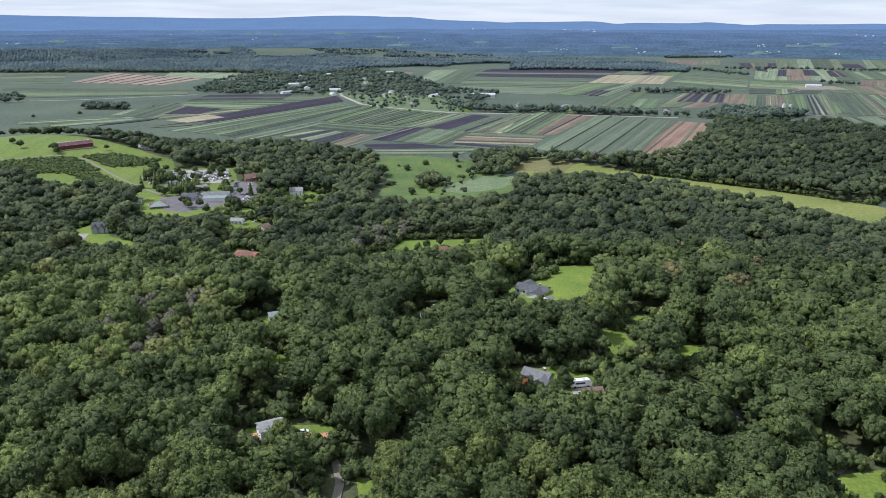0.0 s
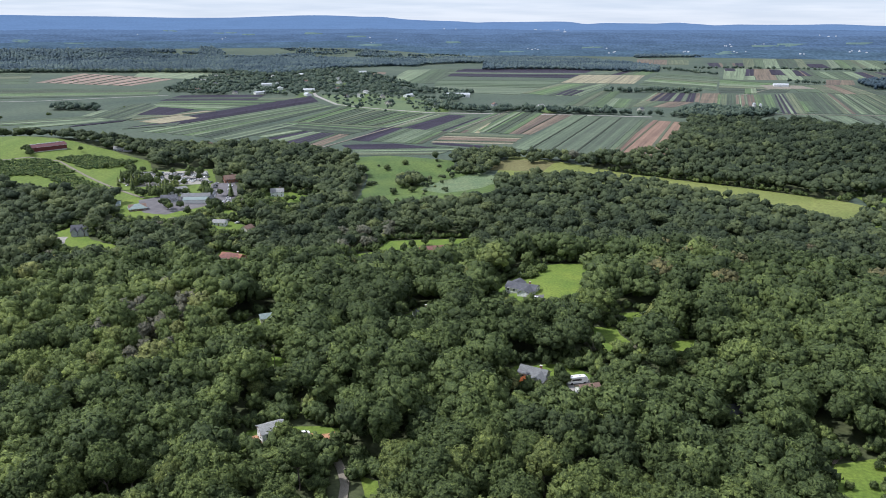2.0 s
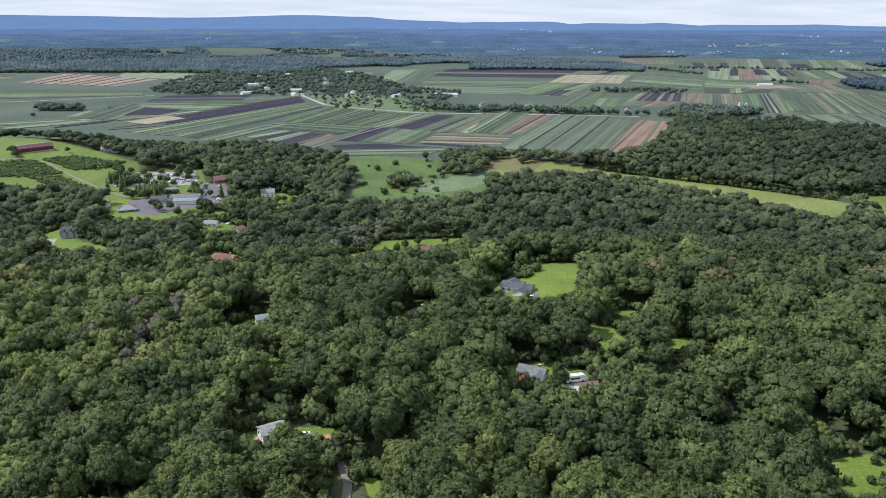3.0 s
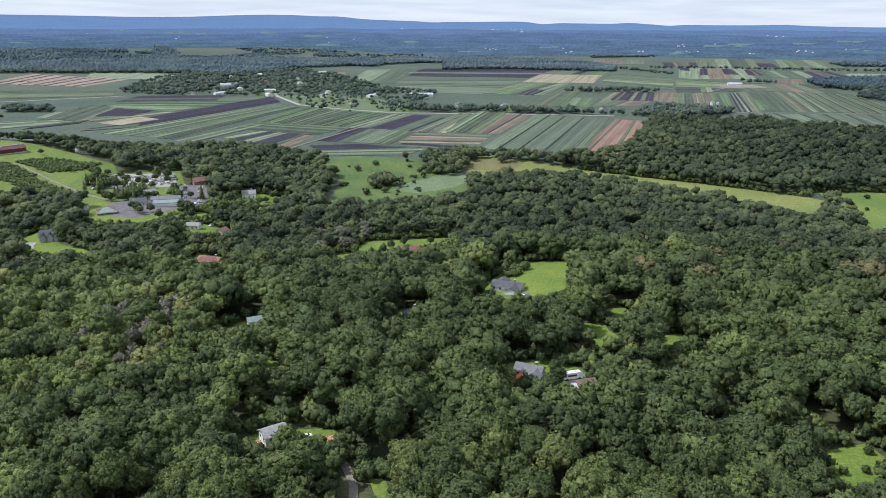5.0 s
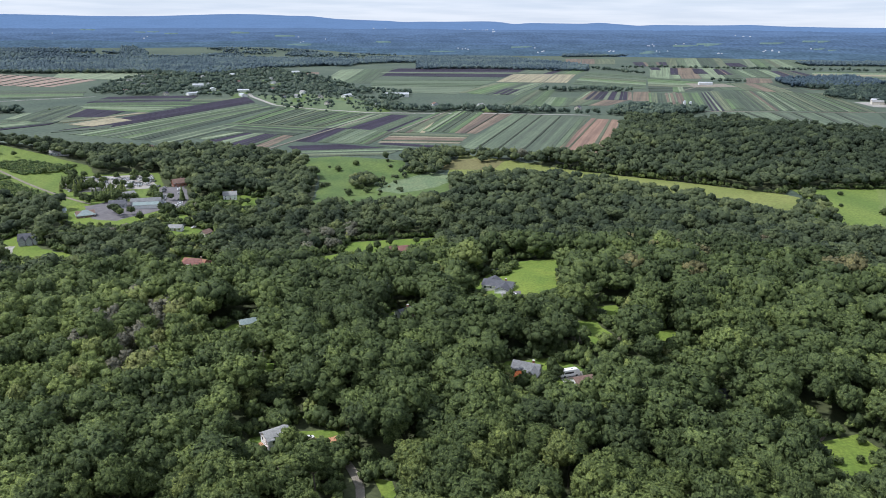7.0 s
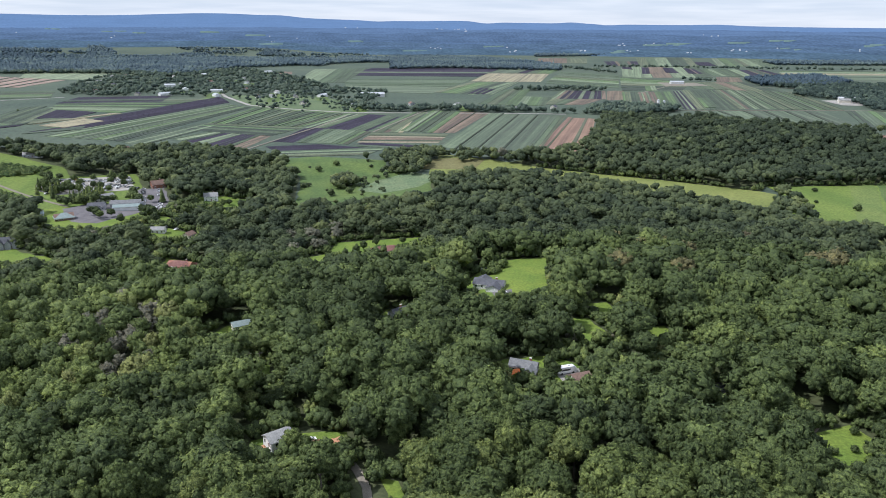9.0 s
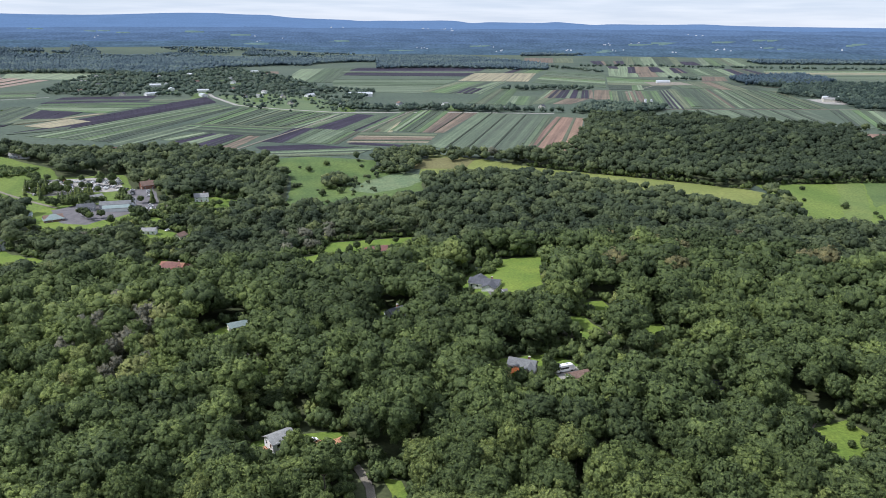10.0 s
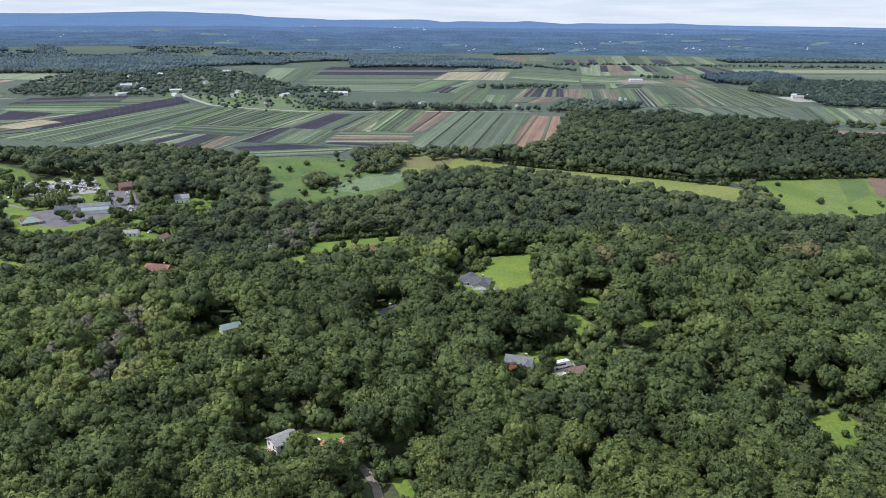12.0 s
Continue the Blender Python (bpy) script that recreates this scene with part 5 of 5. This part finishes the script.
for k in range(9):
    part("skylight", *box(-16.9 + 3.8 * k, -14.2 + 3.8 * k, -0.9, 0.9, 6.9, 7.55), M_metal_roof, barn, "pale ridge skylight")
# farmsteads out on the flats
house(88, 1612, -4, 52, 18, 6, 3.0, M_white, M_metal_roof, "long white packing shed beside the trees", chimney=False, windows=False, name="packing_shed", group="farm buildings")
house(325, 1312, 4, 18, 10, 4, 2.4, M_white, M_shingle_light, "white farm shed among trees", chimney=False, windows=False, name="packing_shed", group="farm buildings")
house(634, 1296, -10, 18, 8, 4, 2.4, M_white, M_metal_roof, "white farm shed by the lane", chimney=False, windows=False, name="packing_shed", group="farm buildings")
house(935, 1868, -12, 36, 11, 5, 3.0, M_white, M_metal_roof, "white packing shed on the far field", chimney=False, windows=False, name="packing_shed", group="farm buildings")
house(1074, 1375, -25, 46, 16, 6, 3.0, M_white, M_metal_roof, "long pale packing shed in a farmyard", chimney=False, windows=False, name="packing_shed", group="farm buildings")
house(1040, 1350, -25, 22, 14, 6, 3.0, M_cream, M_shingle_light, "cream farm shed in the yard", chimney=False, windows=False, name="packing_shed", group="farm buildings")


def silo(x, y, tall, r):
    top = tagged(new("silo"), "white farm silo with a domed cap", "silo", "farm silos")
    top.location = (x, y, ground_z(x, y))
    n = 20
    ring = [(r * math.cos(k * 2 * math.pi / n), r * math.sin(k * 2 * math.pi / n)) for k in range(n)]
    part("shaft", [(*p, -0.3) for p in ring] + [(*p, tall) for p in ring], [(k, (k + 1) % n, n + (k + 1) % n, n + k) for k in range(n)], M_white, top)
    v, f = [], []
    for j in range(5):
        a = j * math.pi / 10
        v += [(1.06 * px * math.cos(a), 1.06 * py * math.cos(a), tall + 1.06 * r * math.sin(a)) for px, py in ring]
    for j in range(4):
        f += [(j * n + k, j * n + (k + 1) % n, (j + 1) * n + (k + 1) % n, (j + 1) * n + k) for k in range(n)]
    part("dome", v, f + [tuple(range(4 * n, 5 * n))], M_metal_roof, top)
    part("ladder", *box(r, r + 0.25, -0.3, 0.3, 0, tall), M_greywall, top)


silo(612, 1318, 13, 2.6)
silo(623, 1316, 12, 2.4)

# village homes: a few kinds, set among the trees
rng_v = np.random.default_rng(17)
homes = [house(-590, 2074, 20, 14, 9, 5, 3, M_white, M_shingle_light, "white village house with a grey roof", chimney=False, group="village houses"),
         house(-531, 1970, 70, 12, 9, 4, 3, M_cream, M_shingle, "cream village house under a grey roof", chimney=False, group="village houses"),
         house(-388, 1930, 5, 26, 12, 5, 2.4, M_white, M_metal_roof, "white village hall with a bright roof", chimney=False, group="village houses"),
         house(-571, 2298, 40, 13, 9, 4, 3, M_greywall, M_shingle_brown, "grey village house with a brown roof", chimney=False, group="village houses")]
spots = HOMES[4:]
for k, (x, y) in enumerate(spots):
    copy_thing(homes[k % 4], pose(x + rng_v.uniform(-8, 8), y + rng_v.uniform(-8, 8), ground_z(x, y), 0, 0, rng_v.uniform(0, 180)))

# ---- roads, cars, orchard, poles ----


def lane(name, path, wide, mat, label, lift=0.35, category="road"):
    """A road along a line that follows the land."""
    pts = []
    for (x0, y0), (x1, y1) in zip(path, path[1:]):
        n = max(1, int(math.hypot(x1 - x0, y1 - y0) / 12))
        pts += [(x0 + (x1 - x0) * k / n, y0 + (y1 - y0) * k / n) for k in range(n)]
    pts = np.array(pts + [path[-1]], float)
    d = np.gradient(pts, axis=0)
    d /= np.linalg.norm(d, axis=1)[:, None]
    side = np.stack([-d[:, 1], d[:, 0]], -1) * wide / 2
    rows = [pts + side, pts - side]
    v, n = [], len(pts)
    for z in (lift, -0.3):
        for r in rows:
            v += np.c_[r, height(r[:, 0], r[:, 1]) + z].tolist()
    f = [(k, k + n, k + n + 1, k + 1) for k in range(n - 1)]
    f += [(k, k + 1, k + 2 * n + 1, k + 2 * n) for k in range(n - 1)] + [(k + n + 1, k + n, k + 3 * n, k + 3 * n + 1) for k in range(n - 1)]
    return tagged(new(name, mesh_of(name, v, f, mat)), label, category, kind="structure")


lane("road", [(-341, 2444), (-323, 2135), (-225, 1645), (-162, 1463), (-90, 1391), (16, 1316), (150, 1290), (271, 1271), (399, 1238)], 8, M_gravel, "pale road past the village")
lane("road", [(-1400, 1440), (-918, 1525), (-789, 1548), (-557, 1675)], 6, M_gravel, "straight pale road across the pasture", 0.3)
lane("farm_track", [(42, 1064), (167, 1341)], 3, M_track, "pale farm track between the strips", 0.6)
lane("farm_track", [(-130, 927), (-42, 1120), (16, 1273)], 3, M_track, "farm track along the dark soil", 0.6)
lane("farm_track", [(584, 1277), (968, 1214), (1129, 1163), (1500, 1060)], 4, M_track, "pale lane along the far strips", 0.6)
lane("farm_track", [(700, 1600), (870, 1790), (960, 1800), (1250, 1640)], 4, M_track, "lane to the packing shed", 0.6)
lane("orchard_road", [(-560, 745), (-448, 728), (-419, 740), (-405, 752), (-372, 748), (-335, 714), (-274, 658), (-250, 636)], 2.8, M_track, "pale gravel road down through the orchard", 0.5)
patch("yard", [(1025, 1400), (1105, 1395), (1040, 1285), (1000, 1305)], M_gravel, "pale gravel yard of the far farm", "yard", 0.5, 40)
patch("yard", [(870, 1800), (985, 1790), (1000, 1890), (900, 1915)], M_track, "bare earth round the packing shed", "yard", 0.55, 40)
patch("car_park", LOT, M_asphalt, "grey asphalt car park with marked bays", "car park", 0.34, 8)
patch("yard", [(-304, 731), (-228, 762), (-210, 702), (-274, 678), (-296, 700)], M_gravel, "pale gravel yard full of parked cars", "car park", 0.36, 8)
patch("yard", [(-252, 628), (-232, 646), (-196, 640), (-188, 612), (-205, 590), (-212, 578), (-232, 584)], M_asphalt, "worn asphalt yard round the nursery buildings", "yard", 0.36, 8)
patch("driveway", [(-282, 516), (-262, 516), (-258, 500), (-272, 497)], M_gravel, "gravel drive of the grey house", "driveway", 0.36, 4)
patch("driveway", [(48, 364), (60, 366), (60, 356), (50, 354)], M_asphalt, "dark drive in front of the long house", "driveway", 0.36, 4)
patch("driveway", [(51, 264), (55, 270), (63, 266), (62, 249), (54, 252)], M_gravel, "pale gravel drive beside the garage", "driveway", 0.36, 4)
patch("driveway", [(125, 205), (129, 211), (134, 207), (129, 203)], M_timber, "worn gravel turning place by the lawn", "driveway", 0.36, 4)
patch("terrace", [(-51, 233.5), (-40, 234), (-38.5, 228.5), (-49, 228)], M_wood_deck, "orange bare earth under the trees", "ground", 0.36, 3)
lane("driveway", [(-38, 217), (-35.5, 210), (-33.5, 202), (-33.5, 193), (-36, 182)], 2.9, M_track, "pale grey drive curving out of the woods", 0.5)


def car(paint, label):
    """A saloon about 4.5 m long."""
    top = tagged(new("car"), label, "car", "parked cars")
    prof = [(-2.2, 0.35), (-2.25, 0.75), (-1.7, 0.92), (-1.15, 1.42), (0.55, 1.45), (1.25, 0.95), (2.1, 0.8), (2.25, 0.55), (2.2, 0.35)]
    v = [(x, s * (0.86 if z < 1.2 else 0.68), z) for s in (-1, 1) for x, z in prof]
    n = len(prof)
    f = [tuple(range(n - 1, -1, -1)), tuple(range(n, 2 * n))] + [(k, (k + 1) % n, n + (k + 1) % n, n + k) for k in range(n)]
    part("body", v, f, paint, top)
    part("windscreen", [(1.27, -0.72, 0.98), (1.27, 0.72, 0.98), (0.62, 0.62, 1.44), (0.62, -0.62, 1.44)], [(0, 1, 2, 3)], M_glass, top, "dark windscreen")
    part("rear_window", [(-1.74, -0.7, 0.97), (-1.74, 0.7, 0.97), (-1.2, 0.62, 1.42), (-1.2, -0.62, 1.42)], [(3, 2, 1, 0)], M_glass, top, "dark rear window")
    for s in (-1, 1):
        part("side_window", [(-1.3, s * 0.87, 0.98), (1.0, s * 0.87, 0.98), (0.5, s * 0.71, 1.38), (-1.05, s * 0.71, 1.38)], [(0, 1, 2, 3) if s < 0 else (3, 2, 1, 0)], M_glass, top)
        for wx in (-1.35, 1.4):
            m = 12
            ring = [(wx + 0.33 * math.cos(k * 2 * math.pi / m), 0.33 + 0.33 * math.sin(k * 2 * math.pi / m)) for k in range(m)]
            v = [(x, s * y, z) for y in (0.7, 0.9) for x, z in ring]
            part("wheel", v, [tuple(range(m)), tuple(range(2 * m - 1, m - 1, -1))] + [(k, (k + 1) % m, m + (k + 1) % m, m + k) for k in range(m)], M_rubber, top)
    return top


CAR_WORDS = ["white car", "silver car", "dark grey car", "black car", "red car", "blue car"]
cars = [car(PAINT[k], CAR_WORDS[k] + " parked in the open") for k in range(6)]
rng_c = np.random.default_rng(23)
places = []
for row in range(9):
    for k in range(24):
        if rng_c.uniform() < 0.54:
            places.append((-298 + 3.1 * k + 2.2 * row, 727 - 5.6 * row + 1.05 * k, 66 + rng_c.normal(0, 6)))
for x0 in (-203, -189):
    for k in range(15):
        if rng_c.uniform() < 0.6:
            places.append((x0 + 1.0 * k, 702 - 5.0 * k, 12 + rng_c.normal(0, 2)))
for k in range(8):
    places.append((-196 + 3.6 * k, 628 + 0.2 * k, 92 + rng_c.normal(0, 2)))
places += [(-51, 232, 20), (54, 360, 20), (134, 279, 10), (128, 277, 30), (139, 279, 80), (-218, 655, 30), (-206, 650, 70), (-212, 646, 120), (-160, 570, 20), (-152, 566, 60), (55, 254, 40)]
for k, (x, y, turn) in enumerate(places):
    pick = int(rng_c.choice(6, p=[0.52, 0.24, 0.12, 0.06, 0.02, 0.04]))
    m = pose(x, y, ground_z(x, y) + 0.38, 0, 0, turn)
    if k < 6:
        cars[k].matrix_world = m
    else:
        copy_thing(cars[pick], m)


def motorhome(x, y, turn):
    top = tagged(new("motorhome"), "white motorhome with roof vents parked beside the garage", "motorhome")
    top.matrix_world = pose(x, y, ground_z(x, y) + 0.38, 0, 0, turn)
    prof = [(-4.3, 0.5), (-4.35, 3.0), (-4.1, 3.2), (3.2, 3.25), (4.2, 2.6), (4.4, 1.2), (4.4, 0.5)]
    n = len(prof)
    part("body", [(x, s * 1.2, z) for s in (-1, 1) for x, z in prof], [tuple(range(n - 1, -1, -1)), tuple(range(n, 2 * n))] + [(k, (k + 1) % n, n + (k + 1) % n, n + k) for k in range(n)], PAINT[0], top)
    for vx in (-2.4, 1.2):
        part("roof_vent", *box(vx - 0.4, vx + 0.4, -0.3, 0.3, 3.2, 3.42), M_greywall, top, "grey roof vent")
    for s in (-1, 1):
        part("side_window", *box(-2.5, 1.5, s * 1.205 - 0.01, s * 1.205 + 0.01, 1.6, 2.4), M_glass, top)
        for wx in (-2.6, 2.9):
            part("wheel", *box(wx - 0.42, wx + 0.42, s * 1.1 - 0.12, s * 1.1 + 0.12, 0.0, 0.84), M_rubber, top)


motorhome(55.5, 263.5, 10)


def parasol(x, y):
    top = tagged(new("parasol"), "bright orange sunshade beside the grey house", "parasol")
    top.location = (x, y, ground_z(x, y) + 0.3)
    part("pole", *box(-0.05, 0.05, -0.05, 0.05, 0, 2.6), M_timber, top)
    n = 8
    rim = [(2.0 * math.cos(k * math.pi / 4), 2.0 * math.sin(k * math.pi / 4), 2.1) for k in range(n)]
    part("canopy", rim + [(0, 0, 2.9)] + [(x * 0.98, y * 0.98, z - 0.15) for x, y, z in rim], [(k, (k + 1) % n, n) for k in range(n)] + [(k, n + 1 + k, n + 1 + (k + 1) % n, (k + 1) % n) for k in range(n)], M_orange_cloth, top)


parasol(32, 265.5)
parasol(35, 266.5)


def pole(x, y, tall, turn, arm=True):
    top = tagged(new("utility_pole"), "weathered wooden utility pole with a crossarm", "utility pole", "utility poles")
    top.matrix_world = pose(x, y, ground_z(x, y), 0, 0, turn)
    n = 8
    v = [(r * math.cos(k * math.pi / 4), r * math.sin(k * math.pi / 4), z) for r, z in ((0.17, -0.5), (0.12, tall)) for k in range(n)]
    part("post", v, [(k, (k + 1) % n, n + (k + 1) % n, n + k) for k in range(n)] + [tuple(range(n, 2 * n))], M_timber, top)
    if arm:
        part("crossarm", *box(-1.2, 1.2, -0.07, 0.07, tall - 0.9, tall - 0.75), M_timber, top)
        for dx in (-1.1, -0.4, 0.4, 1.1):
            part("insulator", *box(dx - 0.05, dx + 0.05, -0.05, 0.05, tall - 0.75, tall - 0.55), M_greywall, top)


pole(-75.5, 286, 12, 20)
pole(-71.5, 288, 11, 20)
pole(97, 142, 17, 60)
pole(600, 1262, 12, 80)

# conifers among the nursery cars
spruce = raw_mesh("crown", *conifer(3, 9), M_leaf_near)
rng_s = np.random.default_rng(9)
for k in range(46):
    x, y = (rng_s.uniform(-290, -268), rng_s.uniform(662, 700)) if k % 2 else (rng_s.uniform(-246, -228), rng_s.uniform(655, 672))
    if k > 26:
        x, y = rng_s.uniform(-270, -190), rng_s.uniform(640, 664)
    if k > 36:
        x, y = rng_s.uniform(-184, -160), rng_s.uniform(640, 720)
    tree = tagged(new("conifer_tree"), "dark young conifer in the nursery yard", "tree", "nursery conifers")
    tree.matrix_world = pose(x, y, ground_z(x, y), 0, 0, rng_s.uniform(0, 360))
    s = rng_s.uniform(0.7, 1.3)
    c = new("crown", spruce)
    c.parent, c.scale, c.location = tree, (1.5 * s, 1.5 * s, 1.1 * s), (0, 0, 0.5)
    t = new("trunk", near_trunks[0])
    t.parent, t.scale = tree, (0.4, 0.4, 0.16)

# orchard rows on the hill
rows = []
for r in range(72):
    for k in range(104):
        u, w = 2.1 * k, 3.9 * r
        rows.append((-480 + u * 0.90 + w * 0.42 + rng_s.normal(0, 0.4), 700 - u * 0.42 + w * 0.90 + rng_s.normal(0, 0.4)))
rows = np.array(rows)
keep = inside(rows[:, 0], rows[:, 1], [(-470, 712), (-430, 730), (-384, 750), (-343, 717), (-360, 700), (-402, 692)])
keep |= inside(rows[:, 0], rows[:, 1], [(-365, 697), (-341, 708), (-283, 659), (-286, 650), (-326, 666)])
keep |= inside(rows[:, 0], rows[:, 1], [(-380, 756), (-356, 778), (-304, 777), (-314, 746), (-338, 730)])
rows = rows[keep]
grove("orchard_bushes", rows, sizes(rows, rng_s, (3.0, 4.4), (0.0, 0.2), (0.7, 1.0)), rng_s.uniform(0, 1, len(rows)), KIND5, M_bush, "rows of low orchard bushes on the hill", category="orchard")

# scattered trees between the nursery buildings and on the grass
loose = np.array([(-290, 722), (-281, 712), (-270, 728), (-262, 716), (-255, 735), (-248, 708), (-240, 742), (-236, 722), (-268, 700), (-228, 735), (-284, 700), (-258, 692), (-300, 738), (-293, 731), (-286, 739), (-262, 655), (-255, 645), (-248, 650), (-238, 660), (-230, 655), (-222, 645), (-218, 652), (-205, 660), (-186, 650),
                  (-160, 640), (-155, 655), (-190, 720), (-178, 715), (-170, 700), (-160, 690), (-150, 690), (-152, 648), (-126, 648), (-150, 664), (-122, 660), (-118, 676), 
                  (-206, 598), (-212, 590), (-180, 590), (-170, 582), (-195, 580), (-310, 752), (-322, 740), (-405, 758), (-412, 766), (-368, 790),
                  (-470, 790), (-450, 770), (-230, 645), (-240, 700), (-222, 712), (-150, 610), (-142, 625), (-135, 640), (-128, 610), (-145, 590), (-130, 585)], float)
loose = np.concatenate([loose, [(-276, 690), (-269, 686), (-262, 690), (-254, 687), (-247, 690), (-238, 688), (-230, 690), (-290, 702), (-284, 692), (-279, 683), (-237, 642), (-234, 646),
                                (-241, 640), (-205, 672), (-203, 664), (-198, 656), (-194, 640), (-186, 612), (-180, 606), (-176, 600), (-216, 596), (-222, 604), (-250, 636), (-256, 640)]])
grove("yard_trees", loose, sizes(loose, rng_s, (6, 11), (0.5, 2.5), (0.9, 1.4)), rng_s.uniform(0, 0.6, len(loose)), KIND2, M_leaf, "green trees dotted between nursery buildings")
bushes = np.array([(417, 590), (435, 558), (447, 534), (441, 522), (489, 546), (482, 535), (448, 635), (411, 604), (386, 606), (402, 623), (508, 673), (518, 671), (527, 669), (539, 666), (554, 666), (570, 663), (-30, 690), (-12, 700), (20, 668), (-40, 800), (-20, 820),
                   (-560, 1420), (-640, 1290), (-700, 1250), (-760, 1220), (-820, 1330), (-900, 1260), (-470, 1960), (-940, 2100), (-960, 2110)], float)
grove("field_bushes", bushes, sizes(bushes, rng_s, (4, 9), (0.0, 0.4), (0.8, 1.2)), rng_s.uniform(0, 0.5, len(bushes)), KIND2, M_leaf, "single bushes standing out in the pastures", category="bushes")
shrubs = scatter([(-62, 640), (-58, 781), (-80, 850), (-40, 862), (34, 830), (30, 800), (76, 768), (60, 650), (-2, 634)], 11, 52)
shrubs = shrubs[rng_s.uniform(size=len(shrubs)) < 0.02 + 0.25 * (patchy(shrubs, 35, 9) > 0.62)]
grove("meadow_shrubs", shrubs, sizes(shrubs, rng_s, (3, 8), (0.0, 0.3), (0.6, 1.1)), rng_s.uniform(0.1, 0.8, len(shrubs)), KIND3, M_leaf_mid_haze, "shrubs and tall weeds in the meadow", category="bushes")
hedge = scatter([(50, 396), (64, 414), (69, 411), (56, 393)], 3.4, 51)
grove("hedge", hedge, sizes(hedge, rng_s, (4.2, 6.0), (0.0, 0.3), (1.0, 1.4)), rng_s.uniform(0.6, 1, len(hedge)), KIND2, M_bush, "tall light green hedge on the lawn", category="hedge")
garden = np.array([(-18, 500), (-12, 512), (-2, 520), (-22, 492), (18, 522), (28, 486), (58, 282), (50, 284), (30, 286), (-30, 212), (48.5, 266), (50, 262), (47, 258), (-56, 224), (-52, 222), (55, 276), (46, 280)], float)
grove("garden_trees", garden, sizes(garden, rng_s, (5, 7.5), (0.4, 1.4), (1.0, 1.7)), rng_s.uniform(0, 0.3, len(garden)), KIND1, M_leaf, "dark round garden trees on the lawns")
yard_edge = np.array([(-57, 225), (-53, 223.5), (38, 256), (43, 256), (45, 261), (62, 258), (134, 190), (142, 200), (126, 190)], float)
grove("garden_trees", yard_edge, np.array([(8.5, 3.0, 0.95), (7.0, 2.0, 0.8), (6.5, 1.0, 0.7), (6.0, 0.8, 0.65), (5.5, 0.8, 0.6), (6.0, 1.0, 0.7), (3.0, 0.1, 0.4), (3.6, 0.1, 0.5), (3.2, 0.1, 0.4)]),
      np.array([0.75, 0.5, 0.55, 0.6, 0.4, 0.3, 0.4, 0.3, 0.5]), KIND1, M_leaf, "leafy garden trees close to the houses")
